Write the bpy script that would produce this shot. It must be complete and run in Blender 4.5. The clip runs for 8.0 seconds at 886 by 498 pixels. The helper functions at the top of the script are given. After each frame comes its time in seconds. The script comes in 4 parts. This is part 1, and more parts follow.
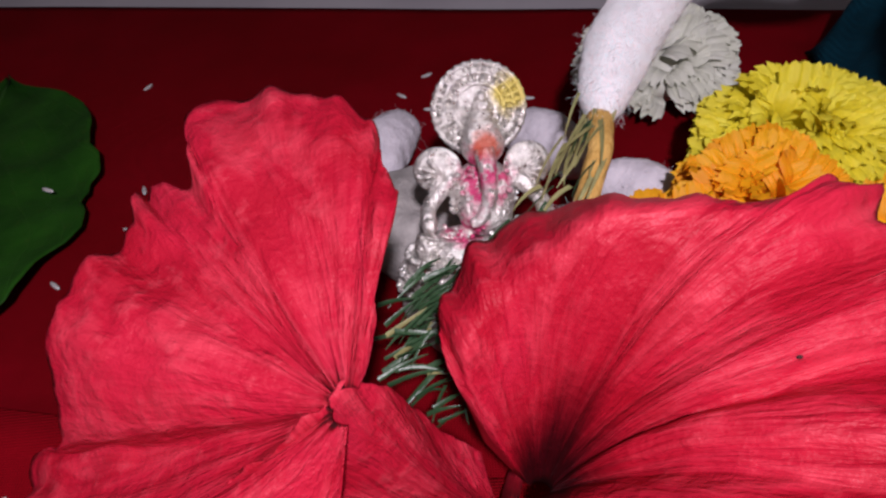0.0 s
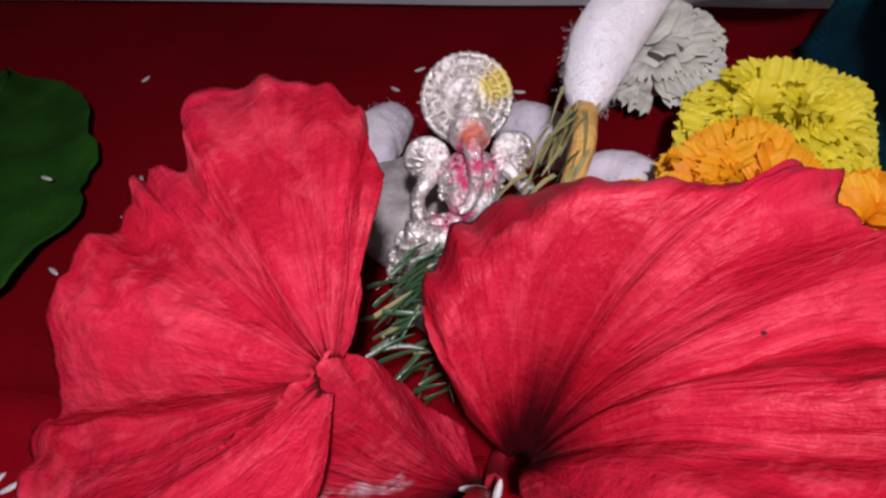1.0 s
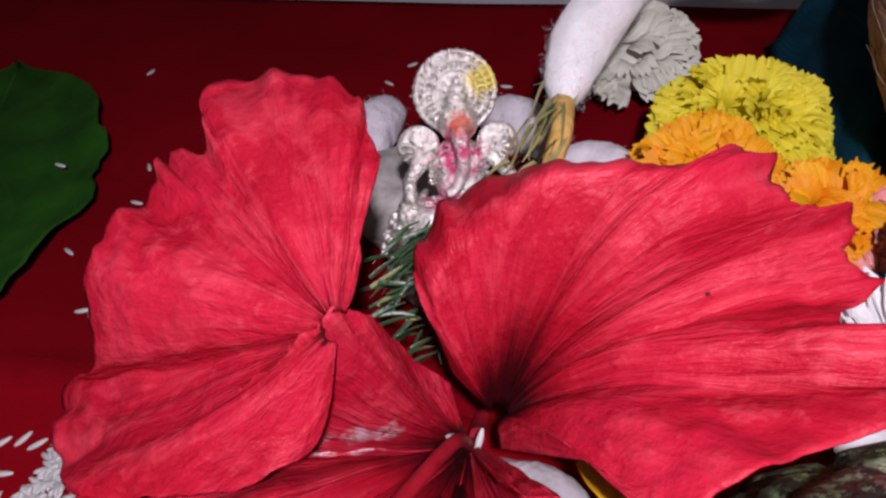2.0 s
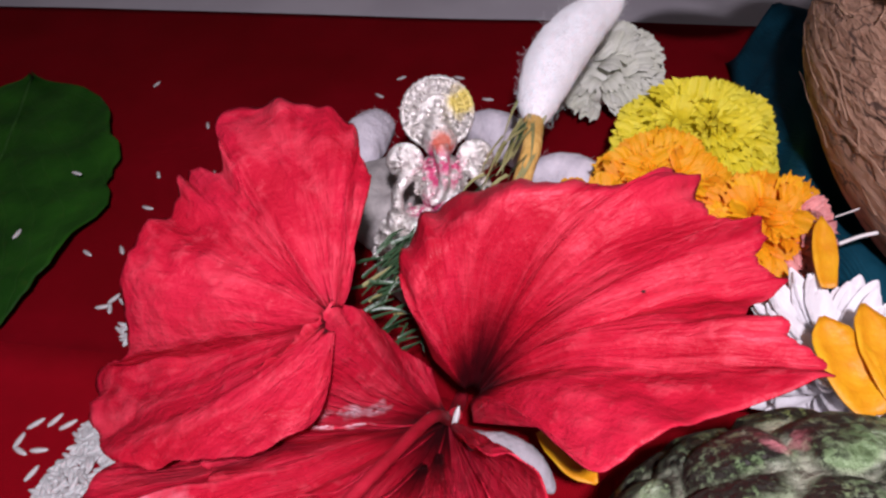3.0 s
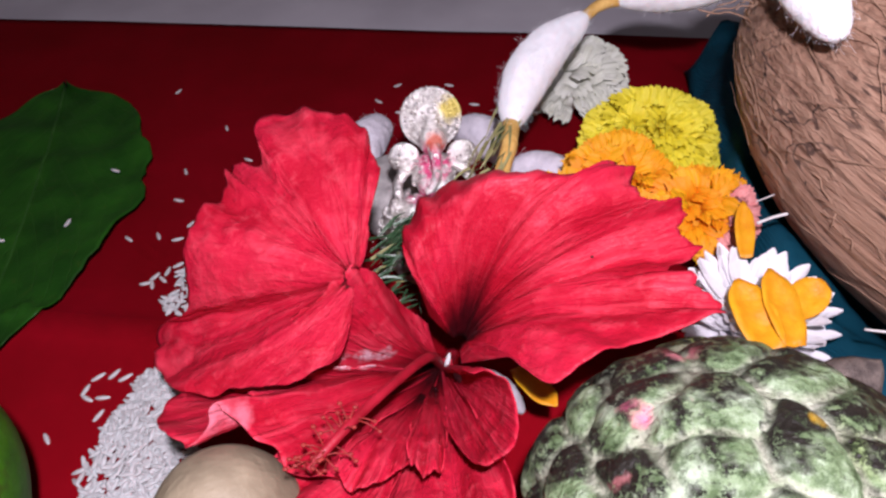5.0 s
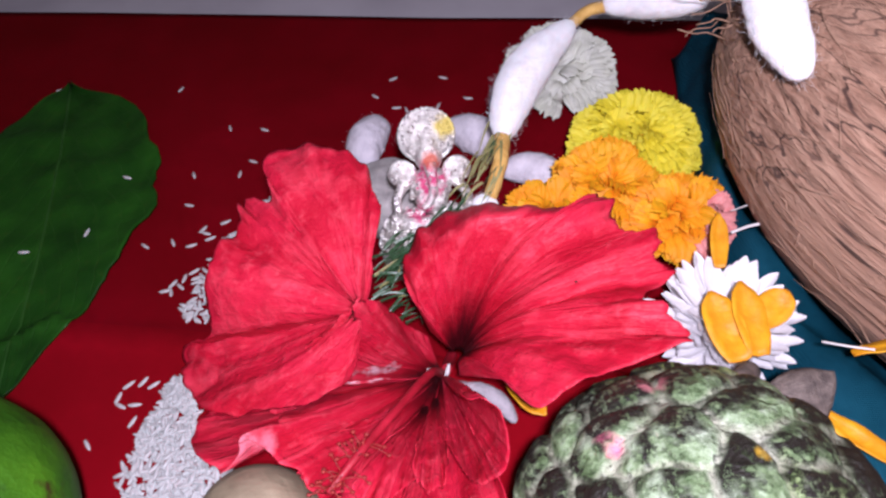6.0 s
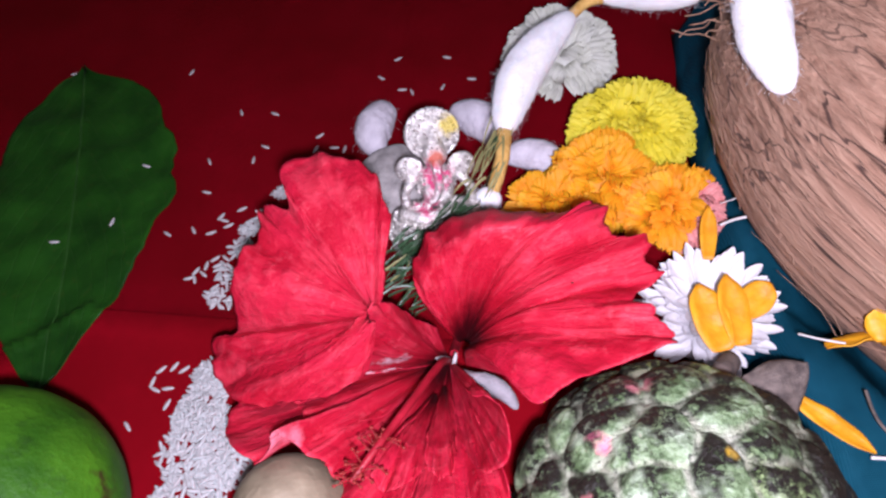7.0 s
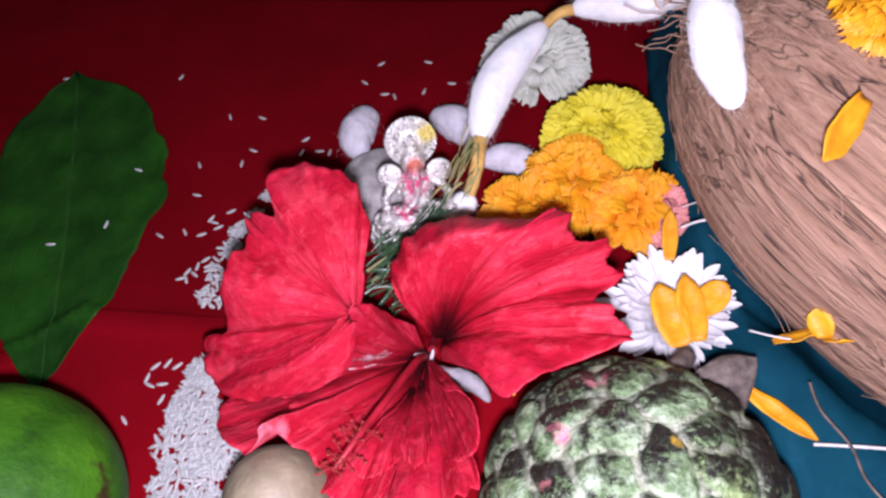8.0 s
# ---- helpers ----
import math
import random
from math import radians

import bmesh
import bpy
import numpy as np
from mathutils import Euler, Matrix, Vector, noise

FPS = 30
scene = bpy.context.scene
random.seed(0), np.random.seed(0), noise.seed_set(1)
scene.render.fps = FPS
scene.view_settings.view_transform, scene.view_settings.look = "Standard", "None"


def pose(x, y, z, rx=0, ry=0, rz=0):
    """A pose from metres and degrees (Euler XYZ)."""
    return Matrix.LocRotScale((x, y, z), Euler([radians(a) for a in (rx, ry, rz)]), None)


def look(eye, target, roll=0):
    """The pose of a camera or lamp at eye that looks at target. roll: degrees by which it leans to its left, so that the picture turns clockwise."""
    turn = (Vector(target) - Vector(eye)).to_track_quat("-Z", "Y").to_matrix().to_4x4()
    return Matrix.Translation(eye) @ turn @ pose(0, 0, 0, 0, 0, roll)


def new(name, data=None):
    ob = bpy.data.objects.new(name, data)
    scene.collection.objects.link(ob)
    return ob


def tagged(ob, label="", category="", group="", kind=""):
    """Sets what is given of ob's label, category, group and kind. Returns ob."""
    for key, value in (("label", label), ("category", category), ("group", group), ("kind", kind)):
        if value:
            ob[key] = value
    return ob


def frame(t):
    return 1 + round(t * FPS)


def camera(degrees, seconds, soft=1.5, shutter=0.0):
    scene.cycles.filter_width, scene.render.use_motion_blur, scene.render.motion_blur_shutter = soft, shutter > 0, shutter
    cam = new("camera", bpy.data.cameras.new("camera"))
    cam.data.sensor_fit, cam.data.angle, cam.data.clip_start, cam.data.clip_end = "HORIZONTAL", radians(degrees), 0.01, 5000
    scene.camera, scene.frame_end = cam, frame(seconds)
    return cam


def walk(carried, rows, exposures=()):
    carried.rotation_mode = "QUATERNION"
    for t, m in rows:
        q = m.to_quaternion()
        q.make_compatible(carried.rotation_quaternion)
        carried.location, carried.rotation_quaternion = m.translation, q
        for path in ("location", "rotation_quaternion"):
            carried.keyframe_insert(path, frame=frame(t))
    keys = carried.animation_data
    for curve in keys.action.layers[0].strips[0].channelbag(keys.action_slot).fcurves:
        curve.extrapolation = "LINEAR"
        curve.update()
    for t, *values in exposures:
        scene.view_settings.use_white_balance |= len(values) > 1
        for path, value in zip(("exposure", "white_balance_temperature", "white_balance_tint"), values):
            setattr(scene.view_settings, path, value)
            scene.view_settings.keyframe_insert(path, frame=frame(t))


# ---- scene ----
cam = camera(63.4, 8.0, soft=2.5)
METRES, EYE, TILT, LEAN, TURN = 0.2, 0.1645, -42.25, 4.26, 0.0
ROWS = [
    (0.0, 0.0, 0.0, 0.0, 0.0, 0.0, -0.0),
    (0.5, -0.0053, -0.0136, -0.0009, 0.13, 0.17, 0.01),
    (1.0, 0.012, -0.0296, -0.0163, -0.23, -0.14, -0.4),
    (1.5, 0.0186, -0.0823, -0.037, -0.39, -0.47, -0.51),
    (2.8, 0.0085, -0.2247, -0.0245, -1.51, -0.49, -0.64),
    (3.0, 0.0271, -0.2636, -0.0275, -1.48, -0.77, -0.58),
    (3.5, 0.0269, -0.295, -0.0609, -1.39, -0.84, -0.36),
    (4.0, 0.0419, -0.3502, -0.0869, -1.83, -0.03, -0.41),
    (4.5, 0.0215, -0.4341, -0.094, -1.88, -0.31, -0.42),
    (5.0, 0.017, -0.5072, -0.0629, -2.2, -0.69, -0.28),
    (5.2, 0.0197, -0.5189, -0.0288, -1.89, -1.14, 0.21),
    (6.5, 0.0163, -0.6604, 0.1583, -2.36, -8.47, 1.56),
    (7.0, 0.0207, -0.6899, 0.2165, -1.85, -10.37, 2.05),
    (7.5, 0.0297, -0.7135, 0.2235, -1.97, -11.37, 1.98),
    (8.0, 0.0514, -0.7767, 0.2611, -2.52, -11.26, 2.22),
]
EXPOSURES = [(0.0, -0.25, 6500, 12), (1.5, -0.25, 6500, 12), (3.5, 0.05, 6400, 12), (5.0, 0.14, 6300, 13), (6.5, 0.25, 5900, 15), (8.0, 0.27, 5900, 15)]
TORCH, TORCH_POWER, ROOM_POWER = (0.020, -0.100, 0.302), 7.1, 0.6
COCO, GUAVA, NUT = (0.207, 0.094, 0.078), (-0.165, 0.012, 0.044), (-0.053, 0.004, 0.0355)
walk(cam, [(t, pose(0, 0, EYE, TILT, LEAN, TURN) @ pose(METRES * x, METRES * y, METRES * z, 90 + pitch, roll, yaw)) for t, x, y, z, yaw, pitch, roll in ROWS],
     EXPOSURES)

# ---- world and lights ----
world = bpy.data.worlds.new("world")
scene.world = world
world.use_nodes = True
world.node_tree.nodes["Background"].inputs[0].default_value = (0.8, 0.85, 1.0, 1)
world.node_tree.nodes["Background"].inputs[1].default_value = 0.006


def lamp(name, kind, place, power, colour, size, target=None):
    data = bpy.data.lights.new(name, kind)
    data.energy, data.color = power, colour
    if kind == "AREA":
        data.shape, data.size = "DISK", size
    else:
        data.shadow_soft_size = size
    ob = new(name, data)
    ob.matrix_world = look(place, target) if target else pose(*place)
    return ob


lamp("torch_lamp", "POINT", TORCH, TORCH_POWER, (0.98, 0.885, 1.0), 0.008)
# unseen fill lamp, added for a dim ambient level
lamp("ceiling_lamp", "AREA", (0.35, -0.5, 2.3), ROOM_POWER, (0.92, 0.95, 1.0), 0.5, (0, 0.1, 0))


# ---- materials ----
class Mat:
    """A small builder of node materials."""

    def __init__(self, name, rough=0.5, metal=0.0, coat=0.0, sheen=0.0, sss=0.0):
        self.m = bpy.data.materials.new(name)
        self.m.use_nodes = True
        self.t = self.m.node_tree
        self.b = self.t.nodes["Principled BSDF"]
        self.b.inputs["Roughness"].default_value = rough
        self.b.inputs["Metallic"].default_value = metal
        self.b.inputs["Coat Weight"].default_value = coat
        self.b.inputs["Sheen Weight"].default_value = sheen
        if sss:
            self.b.inputs["Subsurface Weight"].default_value = sss
            self.b.inputs["Subsurface Radius"].default_value = (0.004, 0.002, 0.002)
            self.b.inputs["Subsurface Scale"].default_value = 1.0
        self.tex = self.node("ShaderNodeTexCoord")

    def node(self, kind, **inputs):
        n = self.t.nodes.new(kind)
        for k, v in inputs.items():
            self.put(n.inputs[k.replace("_", " ")], v)
        return n

    def put(self, socket, v):
        if isinstance(v, bpy.types.NodeSocket):
            self.t.links.new(v, socket)
        else:
            socket.default_value = (*v, 1) if isinstance(v, tuple) and len(v) == 3 and socket.type == "RGBA" else v

    def coords(self, scale=(1, 1, 1), space="Object"):
        n = self.node("ShaderNodeMapping", Vector=self.tex.outputs[space])
        n.inputs["Scale"].default_value = scale
        return n.outputs[0]

    def noise(self, scale, detail=4.0, stretch=(1, 1, 1), space="Object", rough=0.55, distort=0.0):
        n = self.node("ShaderNodeTexNoise", Vector=self.coords(stretch, space), Scale=scale, Detail=detail, Roughness=rough, Distortion=distort)
        return n.outputs["Fac"]

    def ramp(self, fac, *stops):
        n = self.node("ShaderNodeValToRGB", Fac=fac)
        e = n.color_ramp.elements
        while len(e) < len(stops):
            e.new(0.5)
        for el, (p, c) in zip(e, stops):
            el.position, el.color = p, (*c, 1) if len(c) == 3 else c
        return n.outputs["Color"]

    def step(self, fac, lo, hi):
        n = self.node("ShaderNodeMapRange", Value=fac)
        n.inputs["From Min"].default_value, n.inputs["From Max"].default_value = lo, hi
        return n.outputs[0]

    def mix(self, fac, a, b, mode="MIX"):
        n = self.t.nodes.new("ShaderNodeMix")
        n.data_type, n.blend_type = "RGBA", mode
        self.put(n.inputs[0], fac), self.put(n.inputs[6], a), self.put(n.inputs[7], b)
        return n.outputs[2]

    def math(self, op, a, b=0.0):
        n = self.t.nodes.new("ShaderNodeMath")
        n.operation = op
        self.put(n.inputs[0], a), self.put(n.inputs[1], b)
        return n.outputs[0]

    def colour(self, c):
        self.put(self.b.inputs["Base Color"], c)
        return self

    def rough(self, f, lo, hi):
        n = self.node("ShaderNodeMapRange", Value=f)
        n.inputs["To Min"].default_value, n.inputs["To Max"].default_value = lo, hi
        self.put(self.b.inputs["Roughness"], n.outputs[0])
        return self

    def bump(self, h, distance=0.001, strength=1.0):
        n = self.node("ShaderNodeBump", Height=h, Distance=distance, Strength=strength)
        self.put(self.b.inputs["Normal"], n.outputs[0])
        return self

    def glow_through(self, colour, share):
        """Light that shines through a thin petal or leaf."""
        tr = self.node("ShaderNodeBsdfTranslucent", Color=colour)
        mx = self.node("ShaderNodeMixShader", Fac=share)
        self.t.links.new(self.b.outputs[0], mx.inputs[1])
        self.t.links.new(tr.outputs[0], mx.inputs[2])
        self.t.links.new(mx.outputs[0], self.t.nodes["Material Output"].inputs[0])
        return self

    def random(self):
        return self.node("ShaderNodeObjectInfo").outputs["Random"]

    def spot(self, centre, radius, soft=0.5, wobble=60.0):
        """1 inside a ragged blot round a point of the object, 0 outside."""
        d = self.node("ShaderNodeVectorMath", )
        d.operation = "DISTANCE"
        self.t.links.new(self.tex.outputs["Object"], d.inputs[0])
        d.inputs[1].default_value = centre
        w = self.math("MULTIPLY", self.noise(wobble * 4, 3), radius * 1.2)
        s = self.math("ADD", d.outputs["Value"], w)
        return self.step(s, radius * (1.6), radius * (1.6 - soft))


def uv_split(m):
    s = m.node("ShaderNodeSeparateXYZ", Vector=m.tex.outputs["UV"])
    return s.outputs[0], s.outputs[1]


def petal_red(name, eye_size):
    """Soft mottled red with paler crinkles and fine veins that run out from the base; the base itself is dark for eye_size of the length."""
    m = Mat(name, rough=0.5)
    m.b.inputs["Specular IOR Level"].default_value = 0.22
    u, v = uv_split(m)
    vein = m.noise(1.0, 3, (24, 1.1, 1), "UV", 0.55, 0.25)
    patch = m.noise(1.0, 4, (24, 3.2, 1), "UV", 0.62, 0.35)
    fold = m.noise(1.0, 3, (6, 1.6, 1), "UV", 0.5, 0.5)
    fine = m.noise(1.0, 3, (85, 2.0, 1), "UV", 0.6, 0.2)
    crumple = m.noise(190, 4, rough=0.6, distort=0.15)
    blotch = m.noise(75, 4)
    base = m.ramp(fold, (0.30, (0.40, 0.005, 0.020)), (0.5, (0.52, 0.010, 0.036)), (0.72, (0.60, 0.020, 0.056)))
    # paler mottling and veins; the flecks also carry painted highlights of the crinkles
    base = m.mix(m.math("MULTIPLY", m.step(patch, 0.48, 0.66), 0.68), base, (0.72, 0.055, 0.092))
    base = m.mix(m.math("MULTIPLY", m.step(vein, 0.58, 0.76), 0.35), base, (0.72, 0.060, 0.100))
    base = m.mix(m.math("MULTIPLY", m.step(fine, 0.44, 0.32), 0.30), base, (0.30, 0.002, 0.012))
    base = m.mix(m.math("MULTIPLY", m.step(blotch, 0.50, 0.72), 0.50), base, (0.36, 0.004, 0.015))
    base = m.mix(m.math("MULTIPLY", m.step(crumple, 0.58, 0.72), 0.42), base, (0.74, 0.085, 0.12))
    eye = m.math("ADD", v, m.math("ADD", m.math("MULTIPLY", m.math("SUBTRACT", vein, 0.5), 0.18), m.math("MULTIPLY", m.math("SUBTRACT", fine, 0.5), 0.10)))
    base = m.mix(m.math("MULTIPLY", m.step(eye, eye_size * 3.6, eye_size * 1.2), 0.8), base, (0.33, 0.001, 0.010))
    base = m.mix(m.step(eye, eye_size * 1.9, eye_size * 0.6), base, (0.045, 0.0005, 0.003))
    curl = m.math("MULTIPLY", m.math("MAXIMUM", m.spot((-0.056, 0.021, 0.073), 0.0085, 0.7), m.spot((-0.050, 0.024, 0.068), 0.0055, 0.7)), 0.85)
    base = m.mix(curl, base, (0.74, 0.19, 0.25))
    # whitish spots by the throat: pale powder plus a sheen painted into the colour
    dust_sheen = m.math("MULTIPLY", m.math("MAXIMUM", m.math("MAXIMUM", m.spot((-0.0285, 0.0595, 0.0415), 0.0042, 0.6), m.spot((-0.0215, 0.0620, 0.0395), 0.0046, 0.6)), m.spot((-0.0150, 0.0640, 0.0380), 0.0042, 0.6)), m.step(m.noise(500, 5), 0.34, 0.52))
    base = m.mix(m.math("MULTIPLY", dust_sheen, 0.9), base, (0.80, 0.58, 0.64))
    h = m.math("ADD", m.math("ADD", m.math("MULTIPLY", vein, 0.45), m.math("MULTIPLY", fine, 0.30)), m.math("MULTIPLY", patch, 1.1))
    h = m.math("ADD", h, m.math("MULTIPLY", crumple, 0.55))
    m.colour(base).bump(h, 0.0019, 0.9).rough(patch, 0.62, 0.42)
    return m.glow_through((0.6, 0.012, 0.03), 0.16).m


def plain(name, lo, hi, scale=120, rough=0.5, bump=0.0004, through_share=0.0, sheen=0.0, vary=0.0, metal=0.0, sss=0.0, stretch=(1, 1, 1), coat=0.0):
    m = Mat(name, rough, metal, coat, sheen, sss)
    f = m.noise(scale, 5, stretch)
    c = m.ramp(f, (0.3, lo), (0.7, hi))
    if vary:
        c = m.mix(m.math("MULTIPLY", m.random(), vary), c, lo)
    m.colour(c).bump(m.noise(scale * 4, 4, stretch), bump, 0.7).rough(f, max(rough - 0.08, 0), min(rough + 0.1, 1))
    if through_share:
        m.glow_through(hi, through_share)
    return m.m


def cloth_mat(name, dark, light, rough=0.85):
    m = Mat(name, rough)
    m.b.inputs["Specular IOR Level"].default_value = 0.06
    weave = m.node("ShaderNodeTexWave", Vector=m.coords(), Scale=420.0, Distortion=0.6)
    weave2 = m.node("ShaderNodeTexWave", Vector=m.coords(), Scale=420.0, Distortion=0.6)
    weave2.bands_direction = "Y"
    w = m.math("MULTIPLY", weave.outputs["Fac"], weave2.outputs["Fac"])
    f = m.noise(14, 6)
    c = m.mix(m.math("MULTIPLY", m.step(m.noise(260, 4), 0.35, 0.75), 0.35), m.ramp(f, (0.3, dark), (0.7, light)), dark)
    m.colour(c).bump(m.math("ADD", w, m.math("MULTIPLY", m.noise(45, 4), 3.0)), 0.0006, 0.6)
    return m.m


def apple_mat():
    m = Mat("custard_apple_skin", 0.5)
    m.b.inputs["Specular IOR Level"].default_value = 0.25
    g = m.node("ShaderNodeAttribute")
    g.attribute_name = "groove"
    groove = g.outputs["Fac"]
    f = m.noise(75, 6, rough=0.70)
    green = m.ramp(f, (0.30, (0.075, 0.120, 0.050)), (0.48, (0.175, 0.245, 0.125)), (0.68, (0.38, 0.45, 0.33)))
    green = m.mix(m.math("MULTIPLY", m.step(m.noise(24, 3), 0.52, 0.66), 0.5), green, (0.30, 0.36, 0.06))
    mottle = m.noise(210, 6, rough=0.75)
    green = m.mix(m.math("MULTIPLY", m.step(mottle, 0.52, 0.40), 0.75), green, (0.050, 0.085, 0.030))
    green = m.mix(m.math("MULTIPLY", m.step(mottle, 0.56, 0.66), 0.5), green, (0.40, 0.45, 0.35))
    ridge = m.step(m.math("ADD", groove, m.math("MULTIPLY", m.math("SUBTRACT", m.noise(150, 5), 0.5), 0.7)), 0.55, 0.95)
    c = m.mix(m.math("MULTIPLY", ridge, 0.52), green, (0.47, 0.44, 0.36))
    # the blackening is strongest towards the stalk end and thins out over the near side; on the right flank it also
    # paints in shade
    soot_shade = m.node("ShaderNodeAttribute")
    soot_shade.attribute_name = "soot_shade"
    reach = m.math("MULTIPLY", m.math("SUBTRACT", soot_shade.outputs["Fac"], 0.5), 0.46)
    grime_shade = m.math("ADD", m.noise(60, 3), reach)
    speckle = m.math("ADD", m.noise(300, 6, rough=0.82), m.math("MULTIPLY", reach, 0.5))
    stain_shade = m.math("MULTIPLY", m.step(grime_shade, 0.42, 0.50), m.step(speckle, 0.44, 0.50))
    stain_shade = m.math("MULTIPLY", stain_shade, m.math("SUBTRACT", 1.0, m.math("MULTIPLY", ridge, 0.75)))
    c = m.mix(stain_shade, c, (0.014, 0.012, 0.009))
    c = m.mix(m.math("MULTIPLY", m.step(m.noise(700, 3), 0.62, 0.72), 0.8), c, (0.05, 0.055, 0.03))
    c = m.mix(m.math("MULTIPLY", m.math("MAXIMUM", m.spot((-0.024, 0.017, 0.038), 0.0055), m.spot((-0.015, 0.016, 0.042), 0.0045)), 0.75), c, (0.75, 0.13, 0.25))
    c = m.mix(m.math("MULTIPLY", m.spot((-0.030, 0.002, 0.038), 0.004), 0.6), c, (0.72, 0.25, 0.25))
    c = m.mix(m.math("MULTIPLY", m.spot((-0.010, 0.037, 0.040), 0.005), 0.7), c, (0.70, 0.25, 0.27))
    c = m.mix(m.math("MULTIPLY", m.spot((0.008, 0.008, 0.050), 0.0025), 0.6), c, (0.70, 0.42, 0.03))
    m.colour(c).bump(m.math("ADD", m.math("ADD", m.noise(240, 6), m.noise(60, 4)), m.math("MULTIPLY", stain_shade, -0.3)), 0.0026, 0.8).rough(f, 0.40, 0.60)
    return m.m


def coconut_mat():
    m = Mat("coconut_husk", 0.8)
    f = m.noise(1.0, 6, (300, 16, 300), "Object", 0.65, 0.3)
    g = m.noise(1.0, 4, (150, 3.8, 150), "Object", 0.6, 0.35)
    c = m.ramp(f, (0.28, (0.10, 0.05, 0.03)), (0.42, (0.30, 0.165, 0.105)), (0.7, (0.44, 0.27, 0.18)))
    c = m.mix(m.math("MULTIPLY", m.step(g, 0.40, 0.33), 0.7), c, (0.07, 0.032, 0.02))
    gash = m.noise(1.0, 3, (62, 2.6, 62), "Object", 0.6, 0.7)
    c = m.mix(m.math("MULTIPLY", m.step(m.math("ABSOLUTE", m.math("SUBTRACT", gash, 0.5)), 0.014, 0.004), 0.9), c, (0.045, 0.02, 0.014))
    c = m.mix(m.math("MULTIPLY", m.step(m.noise(22, 5), 0.5, 0.7), 0.45), c, (0.44, 0.27, 0.18))
    m.colour(c).bump(m.math("ADD", f, m.math("MULTIPLY", g, 1.5)), 0.004, 0.9)
    return m.m


def silver_mat():
    m = Mat("silver", 0.28, metal=1.0)
    f = m.noise(500, 5)
    c = m.ramp(f, (0.3, (0.66, 0.62, 0.57)), (0.6, (0.92, 0.90, 0.86)))
    pink = m.math("MULTIPLY", m.step(m.noise(420, 4), 0.40, 0.52), m.math("MAXIMUM", m.spot((0, -0.006, 0.021), 0.010), m.spot((-0.006, -0.008, 0.006), 0.008)))
    c = m.mix(pink, c, (0.55, 0.05, 0.16))
    red = m.math("MULTIPLY", m.spot((0.001, -0.006, 0.0285), 0.0055), 0.9)
    c = m.mix(red, c, (0.50, 0.07, 0.02))
    yellow = m.math("MULTIPLY", m.spot((0.009, 0.002, 0.0395), 0.007), 0.85)
    c = m.mix(yellow, c, (0.70, 0.56, 0.05))
    m.colour(c).bump(m.noise(700, 4), 0.0013, 1.0).rough(f, 0.18, 0.42)
    powder = m.math("MAXIMUM", m.math("MAXIMUM", pink, red), yellow)
    m.put(m.b.inputs["Metallic"], m.math("MULTIPLY", m.math("SUBTRACT", 1.0, powder), 0.80))
    return m.m


def leaf_mat():
    m = Mat("betel_leaf", 0.48)
    m.b.inputs["Specular IOR Level"].default_value = 0.22
    u, v = uv_split(m)
    side = m.math("ABSOLUTE", m.math("SUBTRACT", u, 0.5))
    rib = m.step(side, 0.02, 0.004)
    slant = m.math("SUBTRACT", m.math("MULTIPLY", v, 9.0), m.math("MULTIPLY", side, 9.0))
    veins = m.step(m.math("ABSOLUTE", m.math("SUBTRACT", m.math("FRACT", slant), 0.5)), 0.06, 0.0)
    veins = m.math("MAXIMUM", rib, m.math("MULTIPLY", veins, 0.6))
    f = m.noise(40, 6)
    c = m.ramp(f, (0.3, (0.006, 0.036, 0.003)), (0.7, (0.016, 0.082, 0.006)))
    c = m.mix(m.math("MULTIPLY", veins, 0.16), c, (0.05, 0.14, 0.02))
    c = m.mix(m.math("MULTIPLY", m.step(m.noise(300, 4), 0.6, 0.75), 0.3), c, (0.05, 0.06, 0.01))
    m.colour(c).bump(m.math("SUBTRACT", m.noise(120, 5), m.math("MULTIPLY", veins, 0.35)), 0.0012, 0.7)
    return m.m


def guava_mat():
    m = Mat("green_fruit_skin", 0.6)
    m.b.inputs["Specular IOR Level"].default_value = 0.2
    f = m.noise(45, 5)
    c = m.ramp(f, (0.3, (0.016, 0.070, 0.002)), (0.7, (0.055, 0.175, 0.006)))
    c = m.mix(m.math("MULTIPLY", m.step(m.noise(120, 5, rough=0.7), 0.54, 0.68), 0.6), c, (0.012, 0.040, 0.004))
    c = m.mix(m.step(m.noise(34, 4, rough=0.7), 0.62, 0.70), c, (0.035, 0.026, 0.006))
    m.colour(c).bump(m.noise(420, 4), 0.0009, 0.6)
    return m.m


def orange_mat():
    m = Mat("orange_marigold_petal", 0.6)
    f = m.noise(260, 4)
    c = m.ramp(f, (0.25, (0.86, 0.25, 0.002)), (0.7, (0.95, 0.42, 0.006)))
    c = m.mix(m.math("MULTIPLY", m.random(), 0.8), c, (0.95, 0.56, 0.006))
    m.colour(c).bump(m.noise(900, 3), 0.0004, 0.6)
    return m.glow_through((0.90, 0.36, 0.005), 0.38).m


